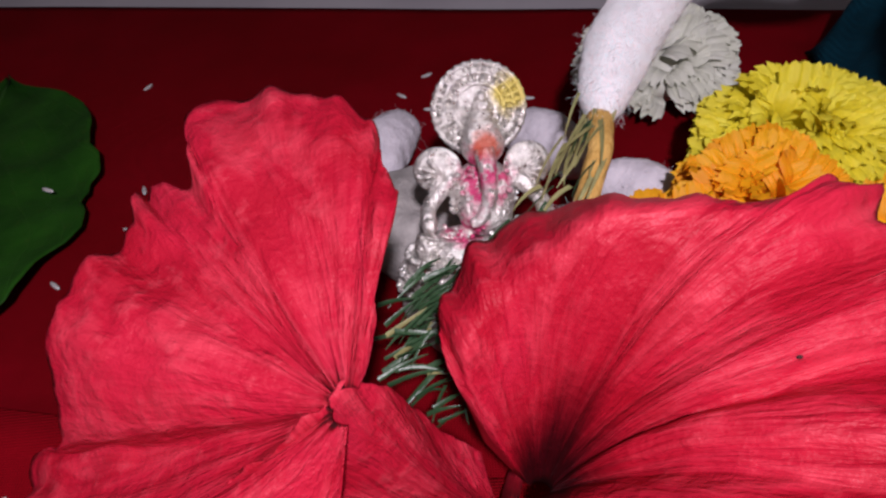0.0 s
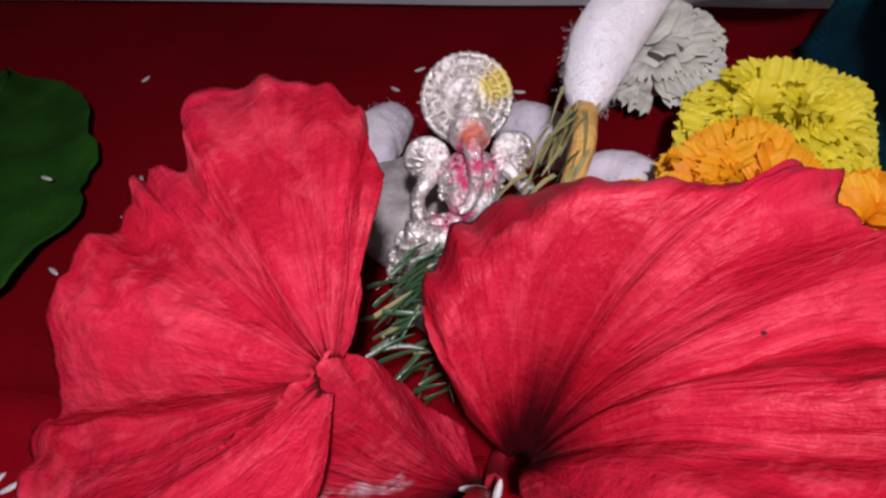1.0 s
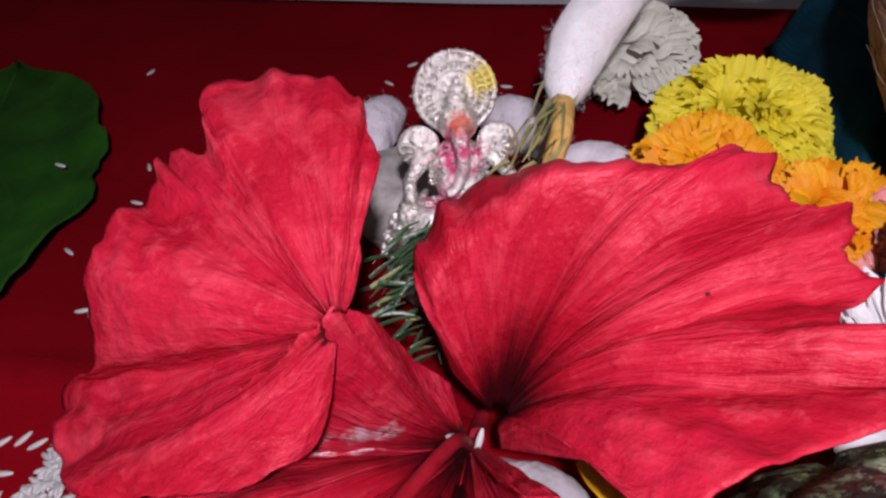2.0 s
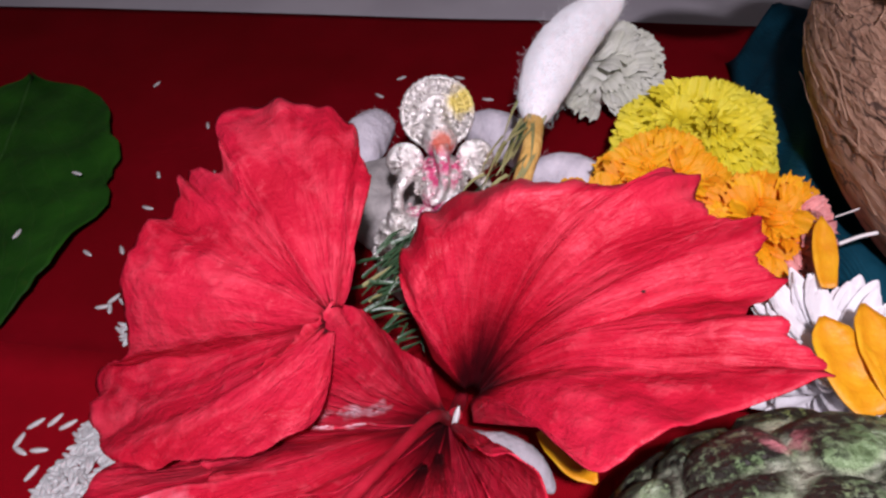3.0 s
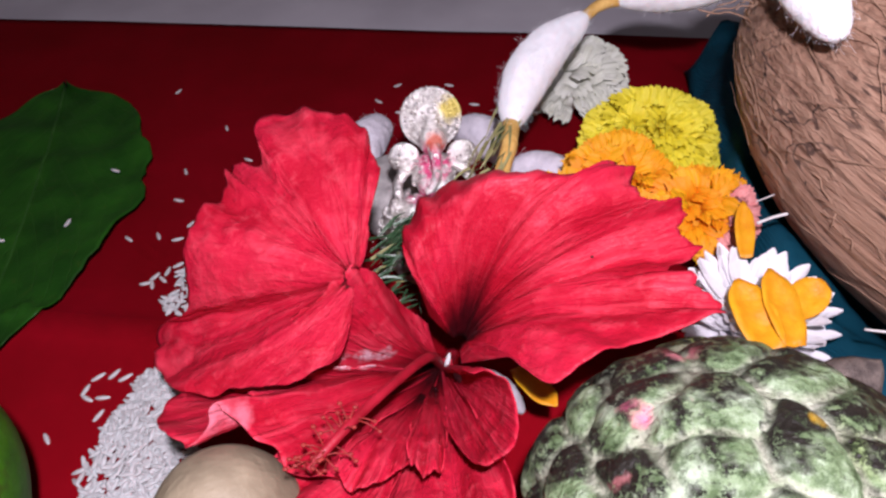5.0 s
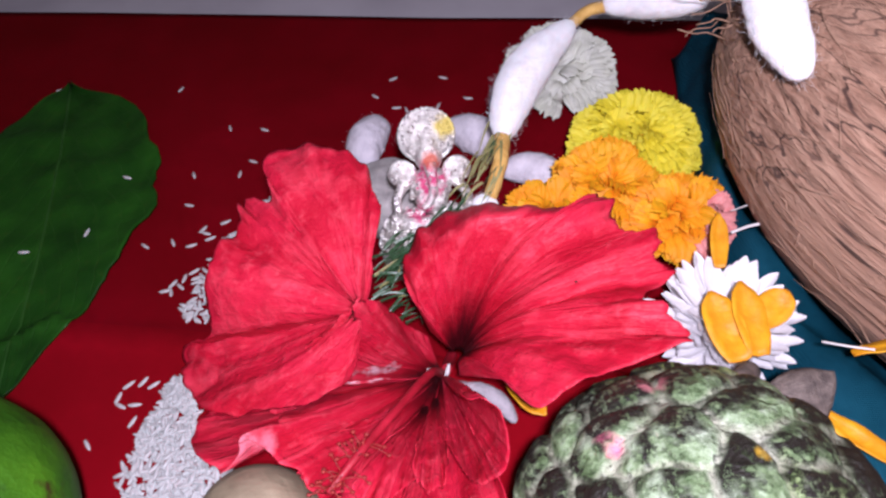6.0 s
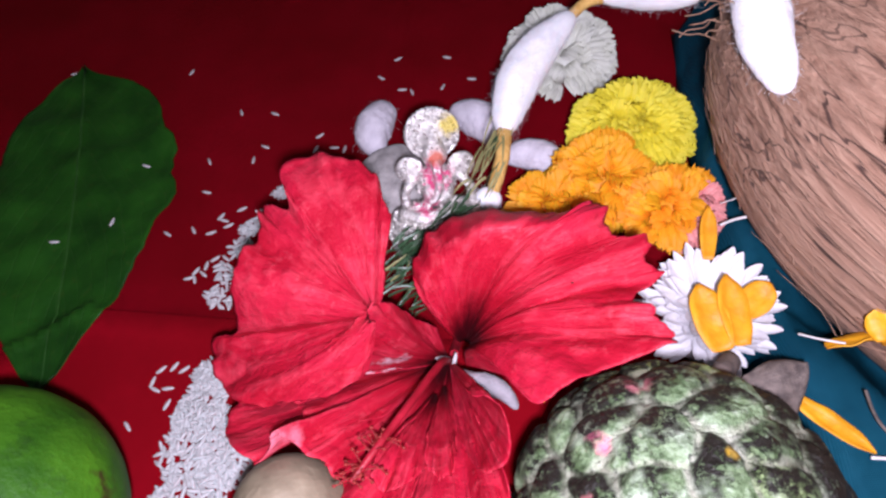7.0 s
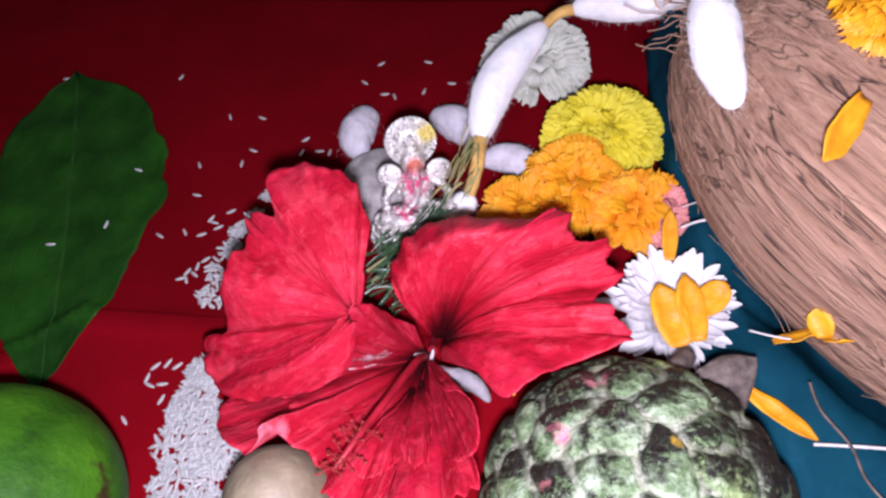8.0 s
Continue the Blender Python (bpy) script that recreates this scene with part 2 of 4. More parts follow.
M = dict(
    petal=petal_red("hibiscus_petal", 0.145), petal_deep=petal_red("hibiscus_petal_deep_base", 0.21), petal_plain=petal_red("hibiscus_petal_pale_base", 0.012), apple=apple_mat(), coconut=coconut_mat(), silver=silver_mat(), leaf=leaf_mat(), guava=guava_mat(), orange=orange_mat(),
    red_cloth=cloth_mat("red_cloth", (0.15, 0.0003, 0.003), (0.225, 0.0006, 0.007)),
    red_front=cloth_mat("red_cloth_front", (0.19, 0.0006, 0.004), (0.27, 0.0012, 0.008)),
    teal_cloth=cloth_mat("teal_cloth", (0.003, 0.036, 0.060), (0.008, 0.070, 0.105), 0.6),
    yellow=plain("yellow_marigold_petal", (0.80, 0.66, 0.015), (0.92, 0.88, 0.10), 200, 0.6, through_share=0.35, vary=0.5),
    gold=plain("golden_petal", (0.66, 0.24, 0.004), (0.88, 0.50, 0.01), 150, 0.5, through_share=0.15, vary=0.4),
    white=plain("white_petal", (0.76, 0.74, 0.76), (0.88, 0.87, 0.88), 200, 0.55, through_share=0.2, vary=0.3),
    pale=plain("pale_lilac_petal", (0.60, 0.62, 0.50), (0.82, 0.83, 0.76), 90, 0.6, through_share=0.15, vary=0.5),
    pinkish=plain("dusted_petal", (0.50, 0.14, 0.13), (0.72, 0.32, 0.30), 300, 0.8),
    cotton=plain("cotton_wool", (0.80, 0.79, 0.80), (0.90, 0.895, 0.91), 260, 0.95, 0.0012, sheen=0.6, sss=0.25),
    wick=plain("turmeric_wick", (0.48, 0.26, 0.05), (0.72, 0.46, 0.14), 300, 0.85, 0.0012, stretch=(1, 1, 0.2)),
    grass=plain("grass_blade", (0.010, 0.036, 0.012), (0.045, 0.095, 0.042), 90, 0.35),
    straw=plain("grass_straw", (0.14, 0.13, 0.04), (0.34, 0.32, 0.14), 90, 0.5),
    rice=plain("rice_grain", (0.42, 0.41, 0.40), (0.60, 0.58, 0.57), 500, 0.45, sss=0.2),
    nut=plain("beige_fruit_skin", (0.16, 0.125, 0.080), (0.30, 0.245, 0.16), 70, 0.55, 0.0008),
    grey=plain("dry_grey_leaf", (0.06, 0.046, 0.040), (0.19, 0.15, 0.125), 240, 0.8, 0.001),
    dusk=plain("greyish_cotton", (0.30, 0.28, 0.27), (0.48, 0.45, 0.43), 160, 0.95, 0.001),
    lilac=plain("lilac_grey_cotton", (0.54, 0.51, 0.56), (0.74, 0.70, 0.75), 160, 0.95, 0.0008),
    column=plain("stamen_column", (0.20, 0.002, 0.009), (0.38, 0.008, 0.026), 120, 0.5),
    midrib=plain("leaf_midrib", (0.010, 0.050, 0.005), (0.024, 0.095, 0.010), 120, 0.5),
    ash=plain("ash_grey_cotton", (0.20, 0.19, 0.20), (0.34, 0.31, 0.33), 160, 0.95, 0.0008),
    fibre=plain("coir_fibre", (0.24, 0.135, 0.085), (0.42, 0.26, 0.17), 300, 0.8),
    thread=plain("white_thread", (0.6, 0.58, 0.55), (0.75, 0.72, 0.7), 300, 0.8),
    anther=plain("red_anther", (0.17, 0.006, 0.008), (0.30, 0.022, 0.014), 600, 0.6),
    floor=plain("pale_stone_floor", (0.52, 0.49, 0.53), (0.66, 0.63, 0.67), 12, 0.4),
    wall=plain("plaster_wall", (0.50, 0.48, 0.46), (0.60, 0.58, 0.56), 6, 0.9, 0.002),
    pip=plain("dark_speck", (0.02, 0.004, 0.004), (0.05, 0.008, 0.008), 300, 0.8),
)


# ---- building helpers ----
def mesh_of(name, bm, material, smooth=True):
    me = bpy.data.meshes.new(name)
    bm.normal_update()
    bm.to_mesh(me)
    bm.free()
    me.materials.append(material)
    if smooth:
        for p in me.polygons:
            p.use_smooth = True
    return me


def part(name, bm, material, parent=None, label="", smooth=True):
    ob = new(name, mesh_of(name, bm, material, smooth))
    ob.parent = parent
    return tagged(ob, label) if label else ob


def thing(name, place, label, category, group="", kind=""):
    ob = new(name)
    ob.empty_display_size = 0.01
    ob.location = place
    return tagged(ob, label, category, group, kind)


def spline(pts, n):
    """Points along a smooth curve through the given ones."""
    pts = [Vector(p) for p in pts]
    out = []
    for i in range(len(pts) - 1):
        a, b, c, d = pts[max(i - 1, 0)], pts[i], pts[i + 1], pts[min(i + 2, len(pts) - 1)]
        for k in range(n):
            t = k / n
            out.append(0.5 * ((2 * b) + (c - a) * t + (2 * a - 5 * b + 4 * c - d) * t * t + (3 * b - a - 3 * c + d) * t ** 3))
    return out + [pts[-1]]


def sheet(bm, rows, uv=None, flip=False):
    """A grid of faces through rows of points."""
    vs = [[bm.verts.new(p) for p in r] for r in rows]
    lay = bm.loops.layers.uv.verify()
    for i in range(len(vs) - 1):
        for j in range(len(vs[0]) - 1):
            f = bm.faces.new((vs[i][j], vs[i][j + 1], vs[i + 1][j + 1], vs[i + 1][j]))
            for lp, (a, b) in zip(f.loops, ((i, j), (i, j + 1), (i + 1, j + 1), (i + 1, j))):
                lp[lay].uv = (b / (len(vs[0]) - 1), a / (len(vs) - 1))
    return vs


def tube(bm, pts, radii, sides=6):
    pts = [Vector(p) for p in pts]
    rings = []
    for i, p in enumerate(pts):
        d = (pts[min(i + 1, len(pts) - 1)] - pts[max(i - 1, 0)]).normalized()
        side = d.cross(Vector((0.31, 0.2, 0.93))).normalized()
        up = side.cross(d)
        r = radii[i] if isinstance(radii, (list, tuple)) else radii
        rings.append([bm.verts.new(p + (side * math.cos(a) + up * math.sin(a)) * r) for a in (2 * math.pi * k / sides for k in range(sides))])
    for a, b in zip(rings, rings[1:]):
        for k in range(sides):
            bm.faces.new((a[k], a[(k + 1) % sides], b[(k + 1) % sides], b[k]))
    bm.faces.new(rings[0][::-1])
    bm.faces.new(rings[-1])


def ball(bm, centre, radii, level=3, turn=None):
    made = bmesh.ops.create_icosphere(bm, subdivisions=level, radius=1.0)["verts"]
    m = Matrix.Translation(centre) @ (turn.to_4x4() if turn else Matrix()) @ Matrix.Diagonal((*radii, 1))
    bmesh.ops.transform(bm, matrix=m, verts=made)
    return made


def thick(ob, depth):
    mod = ob.modifiers.new("thickness", "SOLIDIFY")
    mod.thickness, mod.offset = depth, 0.0
    return ob


def facing(direction, spin=0.0):
    return Vector(direction).to_track_quat("Z", "Y").to_matrix().to_4x4() @ Matrix.Rotation(spin, 4, "Z")


# ---- the setting ----
def build_floor():
    bm = bmesh.new()
    for i in range(3):
        for j in range(2):
            x, y = -2.8 + 1.7 * i, -1.6 + 1.7 * j
            bmesh.ops.create_cube(bm, size=1.0, matrix=Matrix.Translation((x + 0.85, y + 0.85, -0.030)) @ Matrix.Diagonal((1.698, 1.698, 0.03, 1)))
    return tagged(part("floor", bm, M["floor"], smooth=False), "pale grey stone floor slabs", "floor", kind="structure")


def build_room():
    for name, c, s in (("wall_north", (0, 1.75, 1.2), (3.4, 0.1, 2.5)), ("wall_south", (0, -1.55, 1.2), (3.4, 0.1, 2.5)),
                       ("wall_east", (1.65, 0.1, 1.2), (0.1, 3.2, 2.5)), ("wall_west", (-1.65, 0.1, 1.2), (0.1, 3.2, 2.5))):
        bm = bmesh.new()
        bmesh.ops.create_cube(bm, size=1.0, matrix=Matrix.Translation(c) @ Matrix.Diagonal((*s, 1)))
        tagged(part(name, bm, M["wall"], smooth=False), "plain plastered wall of the room", "wall", kind="structure")
    bm = bmesh.new()
    bmesh.ops.create_cube(bm, size=1.0, matrix=Matrix.Translation((0, 0.1, 2.5)) @ Matrix.Diagonal((3.4, 3.4, 0.1, 1)))
    tagged(part("ceiling", bm, M["wall"], smooth=False), "plain plastered ceiling", "ceiling", kind="structure")


def fold_line(x):
    return 0.126 - 0.19 * (x + 0.174) if x > -0.174 else 0.126 + 0.6 * (x + 0.174)


def cloth_height(x, y):
    z = 0.0012 * noise.noise((x * 9, y * 9, 0.3)) - 0.0012
    d = y - fold_line(x)
    z += 0.0025 * math.exp(-(d / 0.005) ** 2) * min(1, max(0, (-x - 0.05) * 20))
    return z + (0.0022 if d < 0 and x < 0.10 else 0.0)


def back_edge(x):
    return 0.376 - 0.178 * x


def build_red_cloth():
    bm = bmesh.new()
    nx, ny = 130, 130
    rows = []
    for j in range(ny + 1):
        row = []
        for i in range(nx + 1):
            x = -0.55 + 1.1 * i / nx
            y = -0.5 + (back_edge(x) + 0.5) * j / ny
            row.append((x, y, cloth_height(x, y)))
        rows.append(row)
    sheet(bm, rows)
    edges = [e for e in bm.edges if e.is_boundary]
    made = bmesh.ops.extrude_edge_only(bm, edges=edges)["geom"]
    for v in [g for g in made if isinstance(g, bmesh.types.BMVert)]:
        v.co.z = -0.0148
    ob = part("altar_cloth", bm, M["red_cloth"])
    # a second sheet in brighter red, from the fold line forwards
    bm = bmesh.new()
    nx, ny = 90, 60
    sheet(bm, [[(x, y, cloth_height(x, y - 0.0005) + 0.0004 + 0.0016 * math.exp(-((fold_line(x) - y) / 0.006) ** 2)) for x, y in
                ((-0.54 + 0.64 * i / nx, -0.49 + (fold_line(-0.54 + 0.64 * i / nx) + 0.49) * j / ny) for i in range(nx + 1))] for j in range(ny + 1)])
    thick(part("cloth_flap", bm, M["red_front"], ob, "brighter red sheet of the cloth in front of the fold"), 0.0010)
    return tagged(ob, "dark red woven cloth with a fold, spread on the floor", "cloth")


def teal_height(x, y):
    left = min(1.0, max(0.0, (x - 0.124 - 0.28 * max(0, min(0.09, y - 0.17)) - 0.006 * noise.noise((y * 22, 1.7, 0))) / 0.016))
    h = 0.026 + 0.010 * noise.noise((x * 16, y * 16, 3)) + 0.006 * noise.noise((x * 48, y * 30, 5)) + 0.035 * max(0, y - 0.1)
    h += 0.010 * abs(noise.noise((x * 26 + y * 18, y * 5 - x * 8, 8))) + 0.005 * abs(noise.noise((x * 40 - y * 34, y * 9, 14)))
    dx, dy = x - 0.207, y - 0.094
    d = ((dx * 0.904 + dy * 0.428) / 0.066) ** 2 + ((dy * 0.904 - dx * 0.428) / 0.115) ** 2
    h -= 0.024 * max(0.0, min(1, 1.6 * (1 - d)))
    return 0.002 + h * (left * left * (3 - 2 * left))


def build_teal_cloth():
    bm = bmesh.new()
    nx, ny = 110, 150

    def teal_start(j):
        return 0.124 + 0.17 * max(0, 0.52 * j / ny - 0.35) + 0.003 * noise.noise((j * 0.07, 4, 0))

    sheet(bm, [[(teal_start(j) + 0.33 * i / nx, -0.22 + 0.52 * j / ny, teal_height(teal_start(j) + 0.33 * i / nx, -0.22 + 0.52 * j / ny) * min(1, (ny - j) / 4 + 0.05)) for i in range(nx + 1)] for j in range(ny + 1)])
    ob = thick(part("folded_cloth", bm, M["teal_cloth"]), 0.0012)
    return tagged(ob, "rumpled teal blue cloth bunched under the coconut", "cloth")


# ---- hibiscus ----
THROAT = Vector((0.002, 0.072, 0.022))


def along(values, u):
    """A value at u between evenly spaced ones."""
    f = u * (len(values) - 1)
    k = min(int(f), len(values) - 2)
    t = f - k
    t = t * t * (3 - 2 * t)
    return values[k] * (1 - t) + values[k + 1] * t


def hibiscus_petal(parent, edge, rise, reach, ruffle, seed, root=None, turned=(0, 0), material="petal", pleat=1.0, rag=1.0):
    """A petal that leaves its root, climbs and flares out to its ragged edge. rise, reach: how early it climbs and spreads, from one side of it to the other;
    turned: how far its rim turns back, likewise."""
    root = Vector(root) if root else THROAT
    e = spline(edge, 12)
    nv = 44
    rows = []
    for k in range(nv + 1):
        v = k / nv
        row = []
        for i, p in enumerate(e):
            u = i / (len(e) - 1)
            n = u * pleat
            ends = min(1, 8 * u, 8 * (1 - u))
            reach_out = 1 + rag * ends * v * (0.048 * noise.noise((n * 26, seed, 0)) + 0.030 * noise.noise((n * 70, seed, 4)))
            b = root + (p - root).normalized() * 0.003
            c = b + (p - b) * along(reach, u)
            c.z = b.z + (p.z - b.z) * along(rise, u)
            q = b * (1 - v) ** 2 + c * 2 * v * (1 - v) + (b + (p - b) * reach_out) * v * v
            w = math.sin(math.pi * min(1, v * 1.1)) * 0.6 + 0.4 * v
            q.z += ruffle * w * ends * ((0.12 + 0.68 * v) * noise.noise((n * 7, v * 1.6, seed)) + 0.34 * v * noise.noise((n * 18, v * 3.4, seed + 7)) + 0.24 * v * noise.noise((n * 34, v * 5.0, seed + 3)))
            q.y -= ruffle * 0.5 * v * w * ends * noise.noise((n * 15, v * 2, seed + 11))
            edge_wave = ruffle * 1.3 * max(0, v - 0.7) / 0.3 * ends
            q.z += edge_wave * noise.noise((n * 30, seed + 20, 0))
            q.z += 0.0018 * v * ends * noise.noise(q * 80 + Vector((seed, 0, 0))) + 0.0009 * v * ends * noise.noise(q * 210)
            q.z += 0.0009 * ends * v * v * noise.noise((n * 44, seed + 31, v * 0.6))
            back = along(turned, u) * max(0, (v - 0.70 - 0.05 * noise.noise((u * 12, seed, 3))) / 0.30) ** 1.5 * ends
            q += Vector((0, 0.73, -0.68)) * 0.026 * back
            row.append(q)
        rows.append(row)
    bm = bmesh.new()
    sheet(bm, rows)
    return thick(part("petal", bm, M[material], parent), 0.00035)


def build_hibiscus():
    h = thing("hibiscus_flower", (0, 0, 0), "large open red hibiscus flower with ruffled veined petals", "flower")
    upper_left = [(-0.018, 0.067, 0.0795), (-0.0165, 0.074, 0.083), (-0.017, 0.082, 0.087), (-0.013, 0.092, 0.092), (-0.016, 0.100, 0.095), (-0.019, 0.112, 0.098),
                  (-0.031, 0.120, 0.0980), (-0.045, 0.125, 0.0975), (-0.0555, 0.118, 0.0960), (-0.052, 0.104, 0.090), (-0.063, 0.110, 0.088), (-0.066, 0.107, 0.086),
                  (-0.064, 0.096, 0.084), (-0.071, 0.0885, 0.083), (-0.0755, 0.0785, 0.078), (-0.077, 0.0715, 0.062), (-0.086, 0.0755, 0.050), (-0.094, 0.079, 0.040), (-0.093, 0.069, 0.039), (-0.086, 0.055, 0.042), (-0.0745, 0.046, 0.049),
                  (-0.058, 0.042, 0.054), (-0.046, 0.0435, 0.054), (-0.033, 0.0470, 0.054), (-0.025, 0.053, 0.060), (-0.022, 0.058, 0.070)]
    inner_lobe = [(-0.002, 0.080, 0.036), (-0.011, 0.076, 0.054), (-0.018, 0.069, 0.075), (-0.026, 0.062, 0.076), (-0.040, 0.058, 0.066), (-0.046, 0.058, 0.051), (-0.034, 0.0585, 0.042), (-0.018, 0.063, 0.036)]
    right = [(-0.001, 0.080, 0.040), (-0.004, 0.073, 0.065), (-0.0075, 0.074, 0.076), (-0.0065, 0.078, 0.083), (-0.001, 0.083, 0.0885), (0.009, 0.0865, 0.092), (0.027, 0.088, 0.0955),
             (0.046, 0.086, 0.0935), (0.056, 0.0865, 0.0935), (0.0635, 0.0865, 0.0960), (0.0635, 0.0790, 0.090), (0.070, 0.0785, 0.086), (0.080, 0.080, 0.080), (0.0765, 0.076, 0.076), (0.083, 0.073, 0.072), (0.070, 0.062, 0.076), (0.074, 0.053, 0.078),
             (0.079, 0.045, 0.078), (0.075, 0.040, 0.078), (0.046, 0.033, 0.076), (0.032, 0.027, 0.070), (0.023, 0.041, 0.064), (0.009, 0.062, 0.036)]
    lower_left = [(-0.050, 0.080, 0.034), (-0.066, 0.070, 0.034), (-0.066, 0.058, 0.036), (-0.058, 0.050, 0.042), (-0.0535, 0.044, 0.047), (-0.050, 0.037, 0.050), (-0.041, 0.033, 0.050), (-0.031, 0.033, 0.050), (-0.021, 0.038, 0.049), (-0.014, 0.046, 0.044)]
    bottom_left = [(-0.028, 0.060, 0.040), (-0.058, 0.056, 0.040), (-0.077, 0.050, 0.044), (-0.078, 0.036, 0.054), (-0.069, 0.022, 0.062), (-0.060, 0.016, 0.070),
                   (-0.054, 0.022, 0.074), (-0.046, 0.021, 0.067), (-0.039, 0.014, 0.064), (-0.031, 0.010, 0.059), (-0.020, 0.014, 0.050)]
    bottom = [(-0.020, 0.030, 0.045), (-0.022, 0.012, 0.048), (-0.014, 0.000, 0.053), (0.002, -0.004, 0.056), (0.012, -0.003, 0.059), (0.020, 0.001, 0.061), (0.017, 0.016, 0.060), (0.010, 0.036, 0.050), (0.005, 0.066, 0.028)]
    side_lobe = [(0.004, 0.060, 0.036), (0.007, 0.043, 0.058), (0.011, 0.032, 0.071), (0.0165, 0.029, 0.074), (0.0205, 0.022, 0.076), (0.0215, 0.012, 0.075), (0.0175, 0.007, 0.071), (0.011, 0.009, 0.064), (0.004, 0.028, 0.050)]
    hibiscus_petal(h, lower_left, (0.3, 0.6, 0.6), (0.5, 0.45, 0.5), 0.0030, 31, pleat=0.36, material="petal_deep")
    hibiscus_petal(h, bottom_left, (0.2, 0.45, 0.3), (0.5, 0.4, 0.5), 0.0055, 47, pleat=0.30, material="petal_deep")
    hibiscus_petal(h, bottom, (0.3, 0.35, 0.4), (0.4, 0.4, 0.4), 0.0055, 53, pleat=0.36, material="petal_deep")
    hibiscus_petal(h, side_lobe, (0.3, 0.5, 0.3), (0.5, 0.4, 0.5), 0.0010, 61, pleat=0.3, rag=0.25, material="petal_plain")
    hibiscus_petal(h, inner_lobe, (0.25, 0.35, 0.3), (0.6, 0.6, 0.6), 0.002, 71, pleat=0.5)
    hibiscus_petal(h, upper_left, (0.55, 0.65, 0.65, 0.6, 0.5), (0.5, 0.5, 0.5, 0.5, 0.5), 0.0048, 3, (-0.0205, 0.0625, 0.0775), (0.05, 0.15, 0.15, 0.1, 0.05), "petal_plain")
    right_petal = hibiscus_petal(h, right, (0.30, 0.75, 1.30, 1.00, 0.90, 0.75, 0.62), (0.5, 0.45, 0.3, 0.3, 0.4), 0.0036, 17, (0.0085, 0.0705, 0.036), (0, 0.65, 0.60, 0.1, 0.0, 0.0, 0.0))
    under_lobe = [(-0.012, 0.048, 0.040), (-0.030, 0.036, 0.046), (-0.042, 0.022, 0.052), (-0.046, 0.013, 0.055), (-0.038, 0.004, 0.057), (-0.028, -0.002, 0.057), (-0.016, 0.000, 0.054), (-0.008, 0.018, 0.048), (-0.002, 0.044, 0.038)]
    hibiscus_petal(h, under_lobe, (0.3, 0.45, 0.4), (0.45, 0.4, 0.45), 0.0055, 83, pleat=0.38, rag=0.6, material="petal_deep")
    frill = [(-0.010, 0.034, 0.052), (-0.020, 0.022, 0.058), (-0.024, 0.012, 0.061), (-0.019, 0.006, 0.061), (-0.011, 0.009, 0.060), (-0.004, 0.018, 0.056), (-0.001, 0.032, 0.048)]
    hibiscus_petal(h, frill, (0.4, 0.6, 0.4), (0.5, 0.4, 0.5), 0.0040, 91, (-0.003, 0.052, 0.036), pleat=0.4, rag=0.5, material="petal_deep")
    fold = [(-0.002, 0.040, 0.046), (-0.005, 0.026, 0.057), (-0.006, 0.014, 0.062), (-0.002, 0.008, 0.063), (0.003, 0.012, 0.060), (0.004, 0.026, 0.054), (0.004, 0.042, 0.044)]
    hibiscus_petal(h, fold, (0.4, 0.6, 0.4), (0.5, 0.4, 0.5), 0.0030, 97, (0.000, 0.056, 0.034), pleat=0.5, material="petal_deep")
    bm = bmesh.new()
    col = spline([THROAT, (-0.001, 0.058, 0.045), (-0.010, 0.036, 0.062), (-0.020, 0.018, 0.070), (-0.029, 0.006, 0.070)], 8)
    tube(bm, col, [0.0017 - 0.0005 * i / len(col) for i in range(len(col))], 8)
    column = part("stamen_column", bm, M["column"], h, "dark red stamen column")
    rnd = random.Random(5)
    for k in range(30):
        p = col[rnd.randrange(int(len(col) * 0.70), len(col))]
        d = Vector((rnd.uniform(-1, 1), rnd.uniform(-1, 1), rnd.uniform(-0.3, 1))).normalized()
        bm = bmesh.new()
        tip = p + d * rnd.uniform(0.0035, 0.0075)
        tube(bm, [p, (p + tip) / 2 + Vector((0, 0, 0.001)), tip], 0.0002, 5)
        ball(bm, tip, (0.0008, 0.0006, 0.0005), 1)
        part("stamen", bm, M["anther"], column)
    spot = min((v.co for v in right_petal.data.vertices), key=lambda c: (c.x - 0.0506) ** 2 + (c.y - 0.0718) ** 2 + (0.3 * (c.z - 0.0818)) ** 2)
    bm = bmesh.new()
    ball(bm, spot, (0.0006, 0.0006, 0.0004), 2)
    part("speck", bm, M["pip"], h, "tiny dark speck")
    bm = bmesh.new()
    tube(bm, spline([(0.004, 0.078, 0.016), (0.004, 0.085, 0.008), (0.006, 0.094, 0.002)], 5), 0.0022, 7)
    part("flower_stalk", bm, M["column"], h, "short dark red stalk under the flower")


